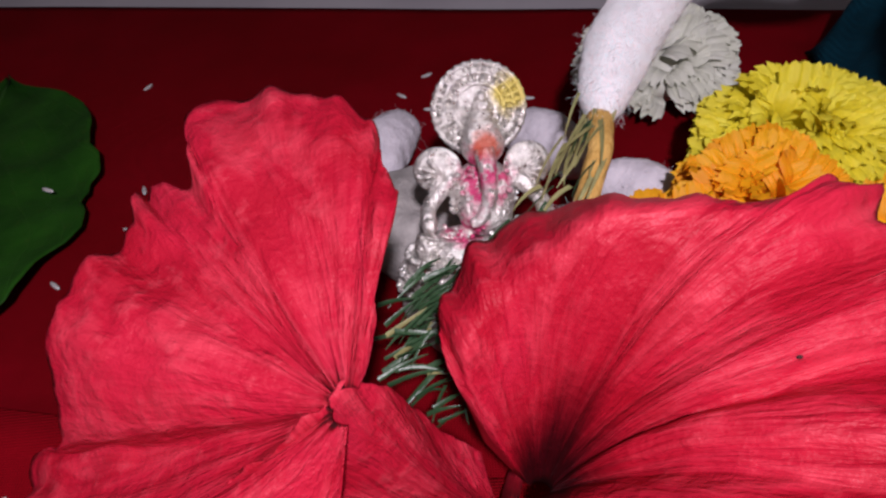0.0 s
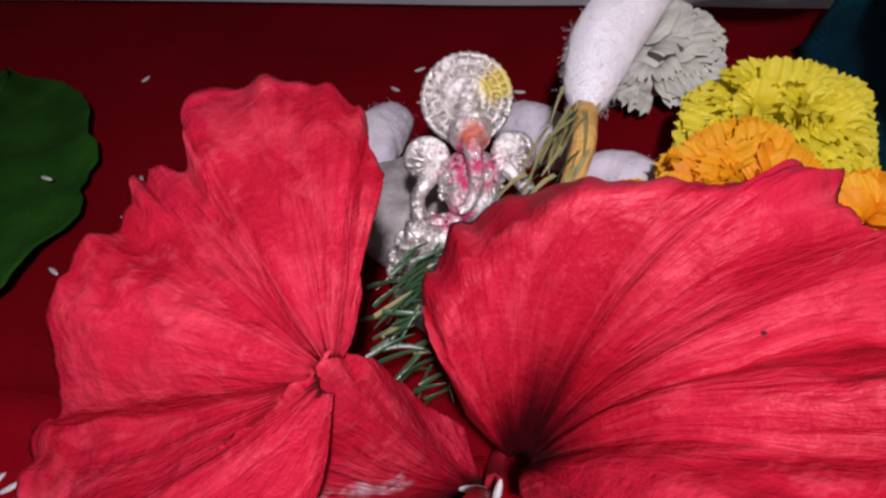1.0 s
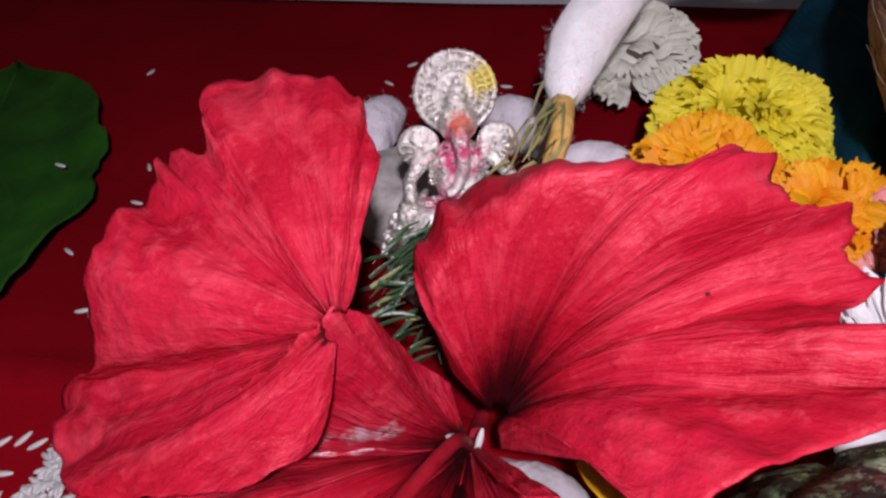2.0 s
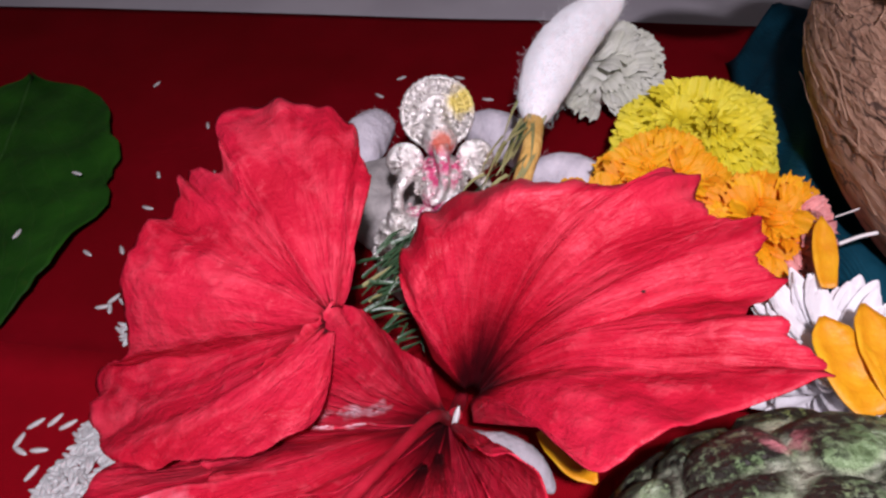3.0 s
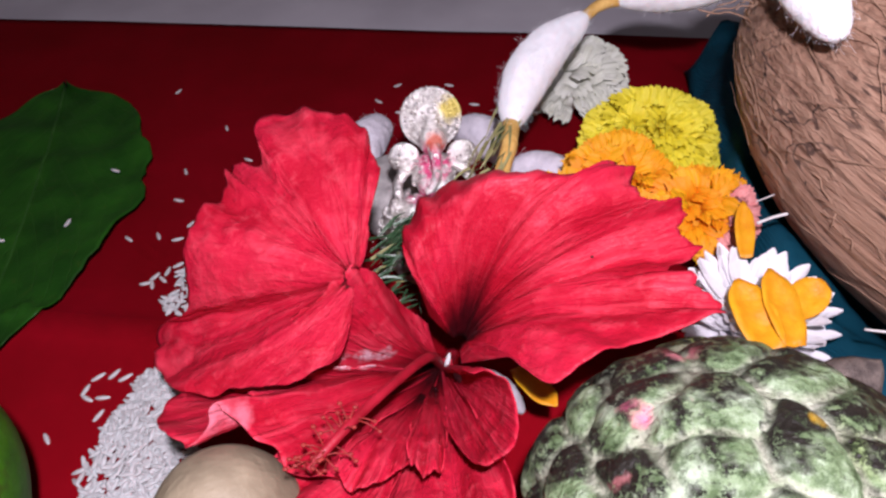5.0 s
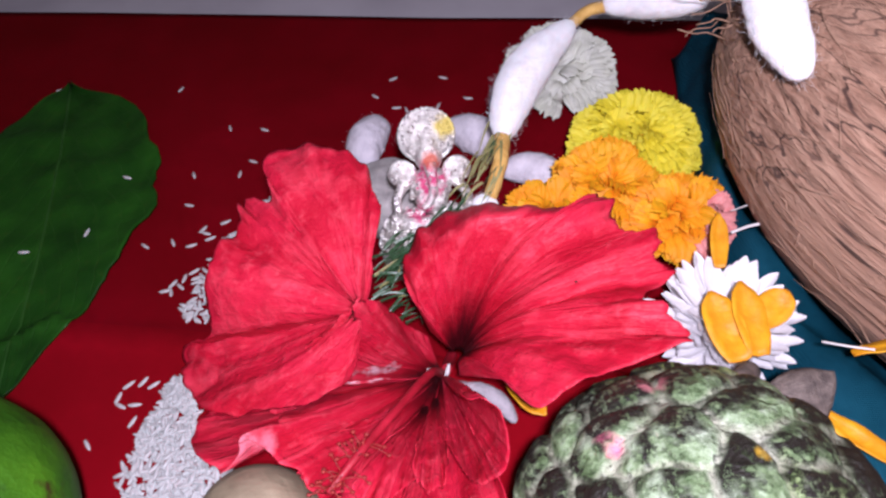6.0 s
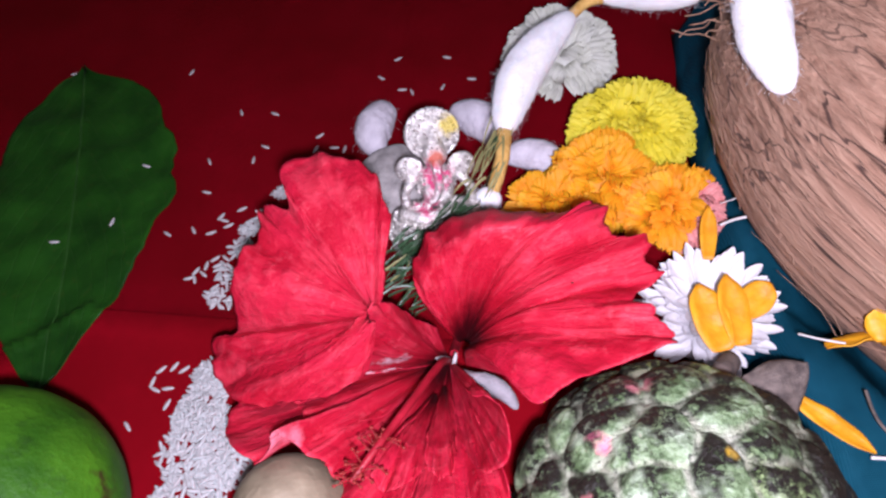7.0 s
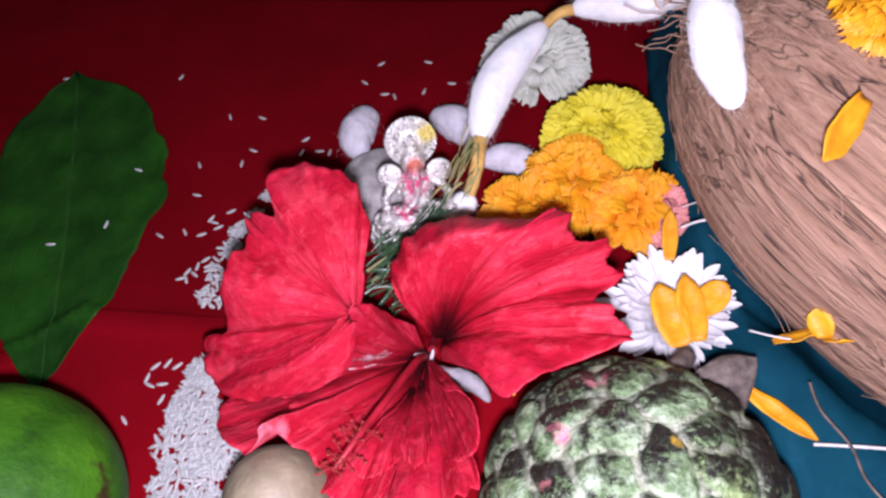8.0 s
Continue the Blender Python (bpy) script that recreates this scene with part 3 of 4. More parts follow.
# ---- statue ----
def build_idol():
    bm = bmesh.new()
    ball(bm, (0, 0.001, 0.014), (0.0088, 0.0070, 0.0095), 4)
    ball(bm, (0, -0.004, 0.0105), (0.0072, 0.0055, 0.0066), 3)
    ball(bm, (0, -0.002, 0.0285), (0.0058, 0.0052, 0.0062), 4)
    for s in (-1, 1):
        ball(bm, (s * 0.0118, 0.0005, 0.0215), (0.0066, 0.0015, 0.0062), 3, Euler((0, s * 0.35, s * 0.2)).to_matrix())
        for k in range(5):
            a = -0.9 + 0.45 * k
            tube(bm, [(s * 0.0105, -0.0015, 0.0205), (s * (0.0105 + 0.0060 * math.cos(a)), -0.0016, 0.0205 + 0.0056 * math.sin(a))], [0.0004, 0.0008], 5)
        tube(bm, spline([(s * 0.007, 0, 0.020), (s * 0.0145, -0.003, 0.013), (s * 0.0150, -0.008, 0.009)], 5), 0.0022, 8)
        ball(bm, (s * 0.0150, -0.009, 0.009), (0.0020, 0.0016, 0.0024), 2)
        tube(bm, spline([(s * 0.004, -0.003, 0.004), (s * 0.014, -0.006, 0.003), (s * 0.010, -0.011, 0.0025), (0, -0.012, 0.003)], 5), 0.0035, 8)
        for k in range(7):
            ball(bm, (s * (0.0065 + 0.0016 * k), -0.0115 - 0.0002 * k, 0.0060 - 0.0005 * k), (0.0009, 0.0009, 0.0009), 1)
        ball(bm, (s * 0.0155, -0.008, 0.0035), (0.0040, 0.0036, 0.0042), 2)
        for k in range(5):
            tube(bm, [(s * 0.0130, -0.0115, 0.0015 + 0.0012 * k), (s * 0.0185, -0.0095, 0.0005 + 0.0016 * k)], [0.0005, 0.0008], 5)
    trunk = spline([(0, -0.0065, 0.0275), (0.0005, -0.0095, 0.022), (0.0005, -0.0105, 0.016), (-0.002, -0.0110, 0.011), (-0.0045, -0.0115, 0.010)], 5)
    tube(bm, trunk, [0.0028 - 0.0016 * i / len(trunk) for i in range(len(trunk))], 8)
    for k in range(8):
        a = math.pi * (0.15 + 0.1 * k)
        ball(bm, (0.0068 * math.cos(a), -0.0068, 0.0195 - 0.006 * math.sin(a)), (0.0009, 0.0009, 0.0009), 1)
    for k in range(4):
        ball(bm, (0, -0.0015, 0.0335 + 0.0022 * k), (0.0046 - 0.0010 * k, 0.0042 - 0.0009 * k, 0.0016), 2)
    # the round halo with its ribs and beaded rim
    hz, hr = 0.0362, 0.0117
    for r, t in ((hr, 0.0008), (hr * 0.80, 0.0006), (hr * 0.56, 0.0006)):
        ring = [(r * math.cos(a), 0.0038, hz + r * math.sin(a)) for a in (2 * math.pi * k / 48 for k in range(49))]
        tube(bm, ring, t, 6)
    made = bmesh.ops.create_cone(bm, cap_ends=True, segments=48, radius1=hr, radius2=hr, depth=0.0012)["verts"]
    bmesh.ops.transform(bm, matrix=Matrix.Translation((0, 0.0048, hz)) @ Matrix.Rotation(math.pi / 2, 4, "X"), verts=made)
    for k in range(34):
        a = 2 * math.pi * k / 34
        d = Vector((math.cos(a), 0, math.sin(a)))
        o = Vector((0, 0.0039, hz))
        tube(bm, [o + d * hr * 0.60, o + d * hr * 0.97], [0.00035, 0.0008], 5)
        ball(bm, o + d * hr * 1.02, (0.00085, 0.0008, 0.00085), 1)
    # seat and plinth down to the cloth
    made = bmesh.ops.create_cone(bm, cap_ends=True, segments=40, radius1=0.0235, radius2=0.0205, depth=0.009)["verts"]
    bmesh.ops.transform(bm, matrix=Matrix.Translation((0, -0.004, -0.0042)) @ Matrix.Diagonal((1, 0.72, 1, 1)), verts=made)
    rnd = random.Random(2)
    for k in range(90):
        a, z = rnd.uniform(math.pi, 2 * math.pi), rnd.uniform(0.004, 0.023)
        w = 0.0088 if z > 0.010 else 0.0150
        ball(bm, (w * math.cos(a), 0.001 + 0.75 * w * math.sin(a), z), (0.0008, 0.0008, 0.0008), 1)
    for k in range(40):
        a = 2 * math.pi * k / 40
        for r, z in ((0.0212, 0.0004), (0.0232, -0.0040), (0.0240, -0.0082)):
            ball(bm, (r * math.cos(a), -0.004 + 0.72 * r * math.sin(a), z), (0.0013, 0.0013, 0.0012), 1)
    ob = part("statue", bm, M["silver"])
    ob.matrix_world = pose(0.002, 0.1455, 0.0335, -22, 2, 4)
    return tagged(ob, "small silver seated figurine with round ribbed halo and pink powder stains", "statue")


def build_pedestal():
    """A grey stone lump, on which the figurine sits."""
    bm = bmesh.new()
    for v in ball(bm, (0.002, 0.147, 0.0125), (0.026, 0.022, 0.0150), 4):
        n = 1 + 0.10 * noise.noise(v.co * 60)
        v.co.x, v.co.y = 0.002 + (v.co.x - 0.002) * n, 0.147 + (v.co.y - 0.147) * n
        v.co.z = max(0.0, v.co.z)
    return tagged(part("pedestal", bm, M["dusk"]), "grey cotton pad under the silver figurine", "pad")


# ---- grass ----
def build_grass():
    g = thing("grass_bundle", (0, 0, 0), "bundle of dark green grass blades laid across the figurine", "grass")
    spine = spline([(0.031, 0.164, 0.059), (0.023, 0.147, 0.055), (0.008, 0.128, 0.047), (-0.006, 0.118, 0.046), (-0.015, 0.109, 0.045), (-0.014, 0.097, 0.038), (-0.005, 0.088, 0.030)], 10)
    rnd = random.Random(8)
    for k in range(150):
        i = rnd.randrange(0, len(spine) - 4)
        p = spine[i] + Vector((rnd.gauss(0, 0.0035), rnd.gauss(0, 0.003), rnd.gauss(-0.002, 0.003)))
        d = (spine[min(i + 4, len(spine) - 1)] - spine[max(i - 4, 0)]).normalized()
        f = i / len(spine)
        if f > 0.45:
            d = (d * 0.35 + Vector((0.75, 0.55, 0.25)) * (1 if rnd.random() < 0.8 else -0.6) + Vector((rnd.uniform(-.3, .3), rnd.uniform(-.3, .3), rnd.uniform(-.3, .3)))).normalized()
            ln = rnd.uniform(0.007, 0.014)
        else:
            d = (d + Vector((rnd.gauss(0, 0.16), rnd.gauss(0, 0.16), rnd.gauss(0, 0.12)))).normalized()
            ln = rnd.uniform(0.010, 0.020)
        a, b = p - d * ln * 0.5, p + d * ln * 0.5
        m = p + Vector((0, 0, 0.0015)) + Vector((rnd.gauss(0, 0.001), rnd.gauss(0, 0.001), 0))
        w = rnd.uniform(0.0004, 0.0008)
        side = d.cross(Vector((rnd.gauss(0, 0.5), rnd.gauss(0, 0.5), 1))).normalized()
        bm = bmesh.new()
        rows = []
        for t in (0, 0.25, 0.5, 0.75, 1):
            q = a * (1 - t) ** 2 + m * 2 * t * (1 - t) + b * t * t
            ww = w * (1 - 0.85 * t * t)
            rows.append([q - side * ww, q + Vector((0, 0, -ww * 0.5)), q + side * ww])
        sheet(bm, rows)
        part("blade", bm, M["straw"] if rnd.random() < (0.7 if f < 0.22 else 0.10) else M["grass"], g)


# ---- cotton garland ----
def cotton_bead(parent, pts, fat, seed, hairs=70, mat="cotton"):
    axis = spline(pts, 14)
    n, sides = len(axis), 40
    bm = bmesh.new()
    rings = []
    for i, p in enumerate(axis):
        t = i / (n - 1)
        d = (axis[min(i + 1, n - 1)] - axis[max(i - 1, 0)]).normalized()
        side = d.cross(Vector((0.2, 0.1, 0.97))).normalized()
        up = side.cross(d)
        r = fat * (math.sin(math.pi * min(0.9995, max(0.0005, t))) ** 0.55)
        ring = []
        for k in range(sides):
            a = 2 * math.pi * k / sides
            o = side * math.cos(a) + up * math.sin(a)
            nn = 1 + 0.10 * noise.noise((p + o * fat) * 70 + Vector((seed, 0, 0))) + 0.05 * noise.noise((p + o * fat) * 260) + 0.05 * noise.noise((p + o * fat) * 800)
            ring.append(p + o * r * nn)
        rings.append(ring + ring[:1])
    sheet(bm, rings)
    bmesh.ops.remove_doubles(bm, verts=bm.verts, dist=1e-6)
    ob = part("cotton_tuft", bm, M[mat], parent)
    if hairs:
        rnd = random.Random(seed)
        bm = bmesh.new()
        for k in range(hairs * 9):
            r0 = rings[rnd.randrange(1, n - 1)]
            p = r0[rnd.randrange(sides)]
            c = axis[rnd.randrange(2, n - 2)]
            o = (p - c).normalized() + Vector((rnd.gauss(0, .5), rnd.gauss(0, .5), rnd.gauss(0, .5)))
            q = p + o * rnd.uniform(0.0006, 0.0030)
            tube(bm, [p - o * 0.0006, (p + q) / 2 + Vector((rnd.gauss(0, .0006), rnd.gauss(0, .0006), rnd.gauss(0, .0006))), q], 0.000045, 3)
        tagged(part("fuzz", bm, M["cotton"], ob), kind="stuff")
    return ob


def wick(parent, pts, r0, r1):
    bm = bmesh.new()
    axis = spline(pts, 8)
    tube(bm, [p + Vector((noise.noise(p * 300), noise.noise(p * 300 + Vector((5, 0, 0))), 0)) * 0.0006 for p in axis], [r0 + (r1 - r0) * i / len(axis) for i in range(len(axis))], 10)
    return part("twist", bm, M["wick"], parent, "yellow turmeric-stained twist")


def build_garland():
    g = thing("cotton_garland", (0, 0, 0), "garland of white cotton tufts tied with yellow-stained twists", "garland")
    cotton_bead(g, [(0.0345, 0.168, 0.056), (0.042, 0.190, 0.062), (0.056, 0.212, 0.068), (0.075, 0.230, 0.073)], 0.0105, 2, 90)
    wick(g, [(0.0350, 0.170, 0.056), (0.0335, 0.158, 0.055), (0.030, 0.150, 0.048), (0.027, 0.146, 0.042)], 0.0036, 0.0030)
    cotton_bead(g, [(0.0265, 0.1495, 0.040), (0.025, 0.1445, 0.039), (0.0235, 0.1395, 0.037)], 0.0062, 9, 12)
    wick(g, [(0.074, 0.229, 0.073), (0.082, 0.234, 0.076), (0.090, 0.234, 0.078)], 0.0026, 0.0030)
    cotton_bead(g, [(0.089, 0.234, 0.078), (0.104, 0.230, 0.082), (0.120, 0.218, 0.088), (0.130, 0.210, 0.092)], 0.0085, 4, 60)
    wick(g, [(0.126, 0.213, 0.092), (0.132, 0.202, 0.104), (0.134, 0.184, 0.118)], 0.0040, 0.0045)
    cotton_bead(g, [(0.126, 0.212, 0.093), (0.132, 0.203, 0.104), (0.136, 0.184, 0.120)], 0.0072, 6, 20)
    cotton_bead(g, [(0.134, 0.176, 0.124), (0.1275, 0.156, 0.127), (0.1245, 0.132, 0.124), (0.1250, 0.110, 0.119)], 0.0098, 12, 60)
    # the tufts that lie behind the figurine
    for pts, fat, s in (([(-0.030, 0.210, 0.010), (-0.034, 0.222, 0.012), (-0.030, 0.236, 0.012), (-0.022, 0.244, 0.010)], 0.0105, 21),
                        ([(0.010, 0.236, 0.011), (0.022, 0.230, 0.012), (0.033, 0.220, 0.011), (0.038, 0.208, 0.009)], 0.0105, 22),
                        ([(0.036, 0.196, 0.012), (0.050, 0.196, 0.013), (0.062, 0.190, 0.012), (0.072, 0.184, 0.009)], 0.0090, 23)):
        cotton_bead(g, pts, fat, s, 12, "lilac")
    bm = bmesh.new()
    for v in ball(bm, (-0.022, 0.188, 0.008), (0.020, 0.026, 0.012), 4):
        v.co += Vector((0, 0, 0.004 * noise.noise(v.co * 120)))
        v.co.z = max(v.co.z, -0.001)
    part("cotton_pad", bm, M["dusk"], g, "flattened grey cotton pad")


# ---- flowers with many petals ----
def ruffled_petal_mesh(name, length, width, seed, material, nu=14, nv=6, wave=0.0021):
    rows = []
    for j in range(nv + 1):
        v = j / nv
        w = width * (0.18 + 0.82 * math.sin(math.pi * 0.5 * min(1, v * 1.25)))
        rows.append([Vector(((i / nu - 0.5) * w, -0.0025 * math.sin(math.pi * v) + wave * v * noise.noise((i * 0.7, seed, v)) * 2 + 0.0014 * math.cos(math.pi * (i / nu - 0.5)) * v,
                             length * v * (1 - 0.16 * (2 * i / nu - 1) ** 2 * v) + 0.0022 * v * v * noise.noise((i * 1.3, seed, 9)))) for i in range(nu + 1)])
    bm = bmesh.new()
    sheet(bm, rows)
    return mesh_of(name, bm, material)


def pompon(name, centre, radii, axis, label, material, count, length, width, seed, spread=1.9, group="loose garland flowers", second=None, second_from=2.0, open_out=0.75, loose=0.22):
    """A double flower: petals in whorls over a dome, leaning outwards by open_out."""
    up = Vector((0, -0.45, 0.89))
    rnd = random.Random(seed)
    f = thing(name, centre, label, "flower", group)
    meshes = [ruffled_petal_mesh("petal", length * s, width * s, seed + k, material) for k, s in enumerate((1, 0.9, 1.1, 0.8))]
    other = [ruffled_petal_mesh("petal", length * s, width * s, seed + k, second) for k, s in enumerate((1, 0.9))] if second else []
    turn = facing(axis).to_3x3()
    for k in range(count):
        phi = spread * math.sqrt((k + 0.5) / count)
        th = k * 2.39996 + rnd.uniform(-0.2, 0.2)
        d = turn @ Vector((math.sin(phi) * math.cos(th), math.sin(phi) * math.sin(th), math.cos(phi)))
        d = (d + Vector((rnd.gauss(0, 0.14), rnd.gauss(0, 0.14), rnd.gauss(0, 0.14)))).normalized()
        out = d - up * d.dot(up) + Vector((rnd.gauss(0, loose), rnd.gauss(0, loose), 0))
        lean = (out.normalized() * open_out + up * rnd.uniform(0.25, 0.8) + d * 0.35).normalized()
        side = lean.cross(up + Vector((rnd.gauss(0, 0.3), rnd.gauss(0, 0.3), 0))).normalized()
        pose_of = Matrix((side, lean.cross(side), lean)).transposed().to_4x4()
        p = Vector((d.x * radii[0], d.y * radii[1], d.z * radii[2])) * 0.62
        if centre[2] + p.z + d.z * length < 0.002:
            continue
        use = other if other and p.x - 0.8 * p.y > second_from else meshes
        ob = new("petal", use[k % len(use)])
        ob.parent = f
        ob.matrix_basis = Matrix.Translation(p) @ pose_of
    bm = bmesh.new()
    low = min(radii[2] * 0.6, centre[2])
    ball(bm, (0, 0, 0), (radii[0] * 0.62, radii[1] * 0.62, low), 3)
    part("flower_core", bm, material, f)
    return f


def long_petal_mesh(name, length, width, material, curl=0.003, nv=12, pointed=False):
    rows = []
    for j in range(nv + 1):
        v = j / nv
        w = width * (0.30 + 0.70 * math.sin(math.pi * (0.12 + 0.80 * v)))
        if v > 0.8:
            w *= 1 - 0.80 * ((v - 0.8) / 0.2) ** 1.6 if pointed else math.sqrt(max(0.06, 1 - ((v - 0.8) / 0.2) ** 2))
        rows.append([Vector(((i - 2) / 4 * w, length * v, curl * v * v + 0.18 * w * (((i - 2) / 2) ** 2) + 0.14 * w * noise.noise((i * 0.9, v * 4, length * 900)))) for i in range(5)])
    bm = bmesh.new()
    sheet(bm, rows)
    return mesh_of(name, bm, material)


def build_chrysanthemum():
    f = thing("chrysanthemum", (0.112, 0.083, 0.014), "white chrysanthemum with long narrow petals and golden petals on it", "flower", "loose garland flowers")
    rnd = random.Random(4)
    meshes = [long_petal_mesh("petal", ln, 0.0064, M["white"]) for ln in (0.021, 0.017, 0.023)]
    for k in range(170):
        lift = rnd.uniform(-0.1, 0.55)
        ob = new("petal", meshes[k % 3])
        ob.parent = f
        ob.matrix_basis = Matrix.Translation((rnd.gauss(0, 0.002), rnd.gauss(0, 0.003), 0.004 + 0.014 * max(0, lift))) @ Matrix.Rotation(k * 2.39996, 4, "Z") @ Matrix.Rotation(lift, 4, "X") @ Matrix.Translation((0, 0.005, 0))
    bm = bmesh.new()
    ball(bm, (0, 0, -0.006), (0.012, 0.012, 0.014), 3)
    part("flower_core", bm, M["white"], f)
    return f


def loose_petal(name, place, turn, length, width, material, label, curl=0.004, group="loose golden petals"):
    ob = new(name, long_petal_mesh(name, length, width, material, curl, pointed=True))
    ob.matrix_world = pose(*place, *turn)
    thick(ob, 0.0004)
    return tagged(ob, label, "petal", group)


# ---- fruit ----
STALK_END = Vector((-0.35, 0.80, 0.30)).normalized()


def build_apple():
    centre, radii = Vector((0.072, -0.011, 0.046)), Vector((0.053, 0.056, 0.050))
    rnd = random.Random(11)
    knobs = []
    n = 104
    for k in range(n):
        z = 1 - 2 * (k + 0.5) / n
        a = k * 2.39996 + rnd.uniform(-0.18, 0.18)
        z = max(-1, min(1, z + rnd.uniform(-0.05, 0.05)))
        r = math.sqrt(1 - z * z)
        knobs.append(Vector((r * math.cos(a), r * math.sin(a), z)))
    tilt = Euler((0.9, 0.2, 0.4)).to_matrix()
    knobs = [tilt @ k for k in knobs]
    arr = np.array([tuple(k) for k in knobs])
    bm = bmesh.new()
    bmesh.ops.create_icosphere(bm, subdivisions=6, radius=1.0)
    groove, soot_shade = [], []
    for v in bm.verts:
        d = np.array(v.co) + 0.09 * np.array(noise.noise_vector(v.co * 2.2)) + 0.035 * np.array(noise.noise_vector(v.co * 7))
        dist = np.sort(np.linalg.norm(arr - d, axis=1))[:2]
        gap = dist[1] - dist[0]
        g = 1 - min(1.0, gap / 0.115)
        groove.append(g)
        near = Vector(arr[np.argmin(np.linalg.norm(arr - d, axis=1))])
        lean = (Vector(d) - near).dot(STALK_END)
        # the x term puts shade into the colour of the right flank
        soot_shade.append(max(0.0, min(1.0, 0.27 + 0.36 * v.co.dot(STALK_END) + 1.0 * max(0.0, v.co.x - 0.25) + 1.7 * lean)))
        h = 1 + 0.046 * (1 - g ** 1.5) - 0.040 * min(1, dist[0] / 0.30) ** 2 + 0.05 * lean * (1 - g) + 0.020 * noise.noise(v.co * 6)
        v.co = Vector((v.co.x * radii.x, v.co.y * radii.y, v.co.z * radii.z)) * h * 0.985
        v.co.z = max(v.co.z, -centre.z)
    top = thing("custard_apple", centre, "knobbly green custard apple with blackened bumps and pink powder", "fruit")
    ob = part("fruit_body", bm, M["apple"], top)
    at = ob.data.attributes.new("groove", "FLOAT", "POINT")
    at.data.foreach_set("value", groove)
    at = ob.data.attributes.new("soot_shade", "FLOAT", "POINT")
    at.data.foreach_set("value", soot_shade)
    bm = bmesh.new()
    tube(bm, spline([(0.022, 0.044, 0.010), (0.028, 0.053, 0.006), (0.034, 0.060, 0.000)], 5), [0.0045] * 6 + [0.004] * 5, 10)
    part("stalk", bm, M["grey"], top, "dry brown stalk")


def build_round_fruits():
    bm = bmesh.new()
    for v in ball(bm, (0, 0, 0), (0.0495, 0.0475, 0.044), 5):
        v.co *= 1 + 0.012 * noise.noise(v.co * 40) + 0.006 * noise.noise(v.co * 140)
    g = part("green_fruit", bm, M["guava"])
    g.location = GUAVA
    tagged(g, "bright green round fruit with faint pitted skin", "fruit")
    bm = bmesh.new()
    for v in ball(bm, (0, 0, 0), (0.0225, 0.024, 0.0345), 5):
        v.co *= 1 + 0.02 * noise.noise(v.co * 40)
    nut = part("beige_fruit", bm, M["nut"])
    nut.matrix_world = pose(*NUT, 0, 0, 25)
    tagged(nut, "smooth beige oval fruit under the hibiscus petals", "fruit")


def build_coconut():
    centre = Vector(COCO)
    radii = Vector((0.073, 0.130, 0.073))
    c = thing("coconut", (0, 0, 0), "brown husked coconut with coarse loose fibres", "coconut")
    bm = bmesh.new()
    for v in ball(bm, (0, 0, 0), (1, 1, 1), 6):
        p = v.co.copy()
        a = math.atan2(p.x, p.z)
        ridge = noise.noise((a * 9, p.y * 1.3, 2)) * 0.5 + noise.noise((a * 26, p.y * 2.0, 5)) * 0.35 + noise.noise((a * 70, p.y * 3.0, 7)) * 0.18
        s = 1 + 0.020 * ridge * math.sqrt(max(0.05, 1 - p.y * p.y)) + 0.02 * noise.noise(p * 2)
        v.co = Vector((p.x * radii.x, p.y * radii.y, p.z * radii.z)) * s
    c.matrix_basis = pose(*centre, 4, 0, 25.4)
    part("husk", bm, M["coconut"], c)
    rnd = random.Random(3)
    bm = bmesh.new()
    for k in range(150):
        a0, y0 = rnd.uniform(-2.0, 0.9), rnd.uniform(-0.9, 0.8)
        ln, da = rnd.uniform(0.1, 0.5), rnd.gauss(0, 0.14)
        pts = []
        for i in range(7):
            y = min(0.97, y0 + ln * i / 6)
            a = a0 + da * i / 6 + 0.03 * noise.noise((k, i * 0.6, 0))
            r = math.sqrt(1 - y * y) * (1.005 + 0.030 * rnd.random() + (0.03 if i in (0, 6) else 0))
            pts.append(Vector((math.sin(a) * r * radii.x, y * radii.y, math.cos(a) * r * radii.z)))
        tube(bm, pts, rnd.uniform(0.00010, 0.00024), 4)
    tagged(part("loose_coir", bm, M["fibre"], c), kind="stuff")
    bm = bmesh.new()
    for k in range(90):
        p = Vector((rnd.uniform(-0.040, 0.000), rnd.uniform(0.092, 0.116), rnd.uniform(0.012, 0.044)))
        pts = [p + Vector((-0.0038 * i + 0.005 * noise.noise((k, i * 0.5, 1)), 0.007 * i * noise.noise((k * 3.1, 0, 1)) * 2 + 0.006 * noise.noise((k, i * 0.6, 4)), 0.006 * noise.noise((k, i * 0.5, 9)))) for i in range(6)]
        tube(bm, spline(pts, 3), 0.00028, 4)
    tagged(part("fibre_tuft", bm, M["fibre"], c, "frayed tuft of loose coir"), kind="stuff")


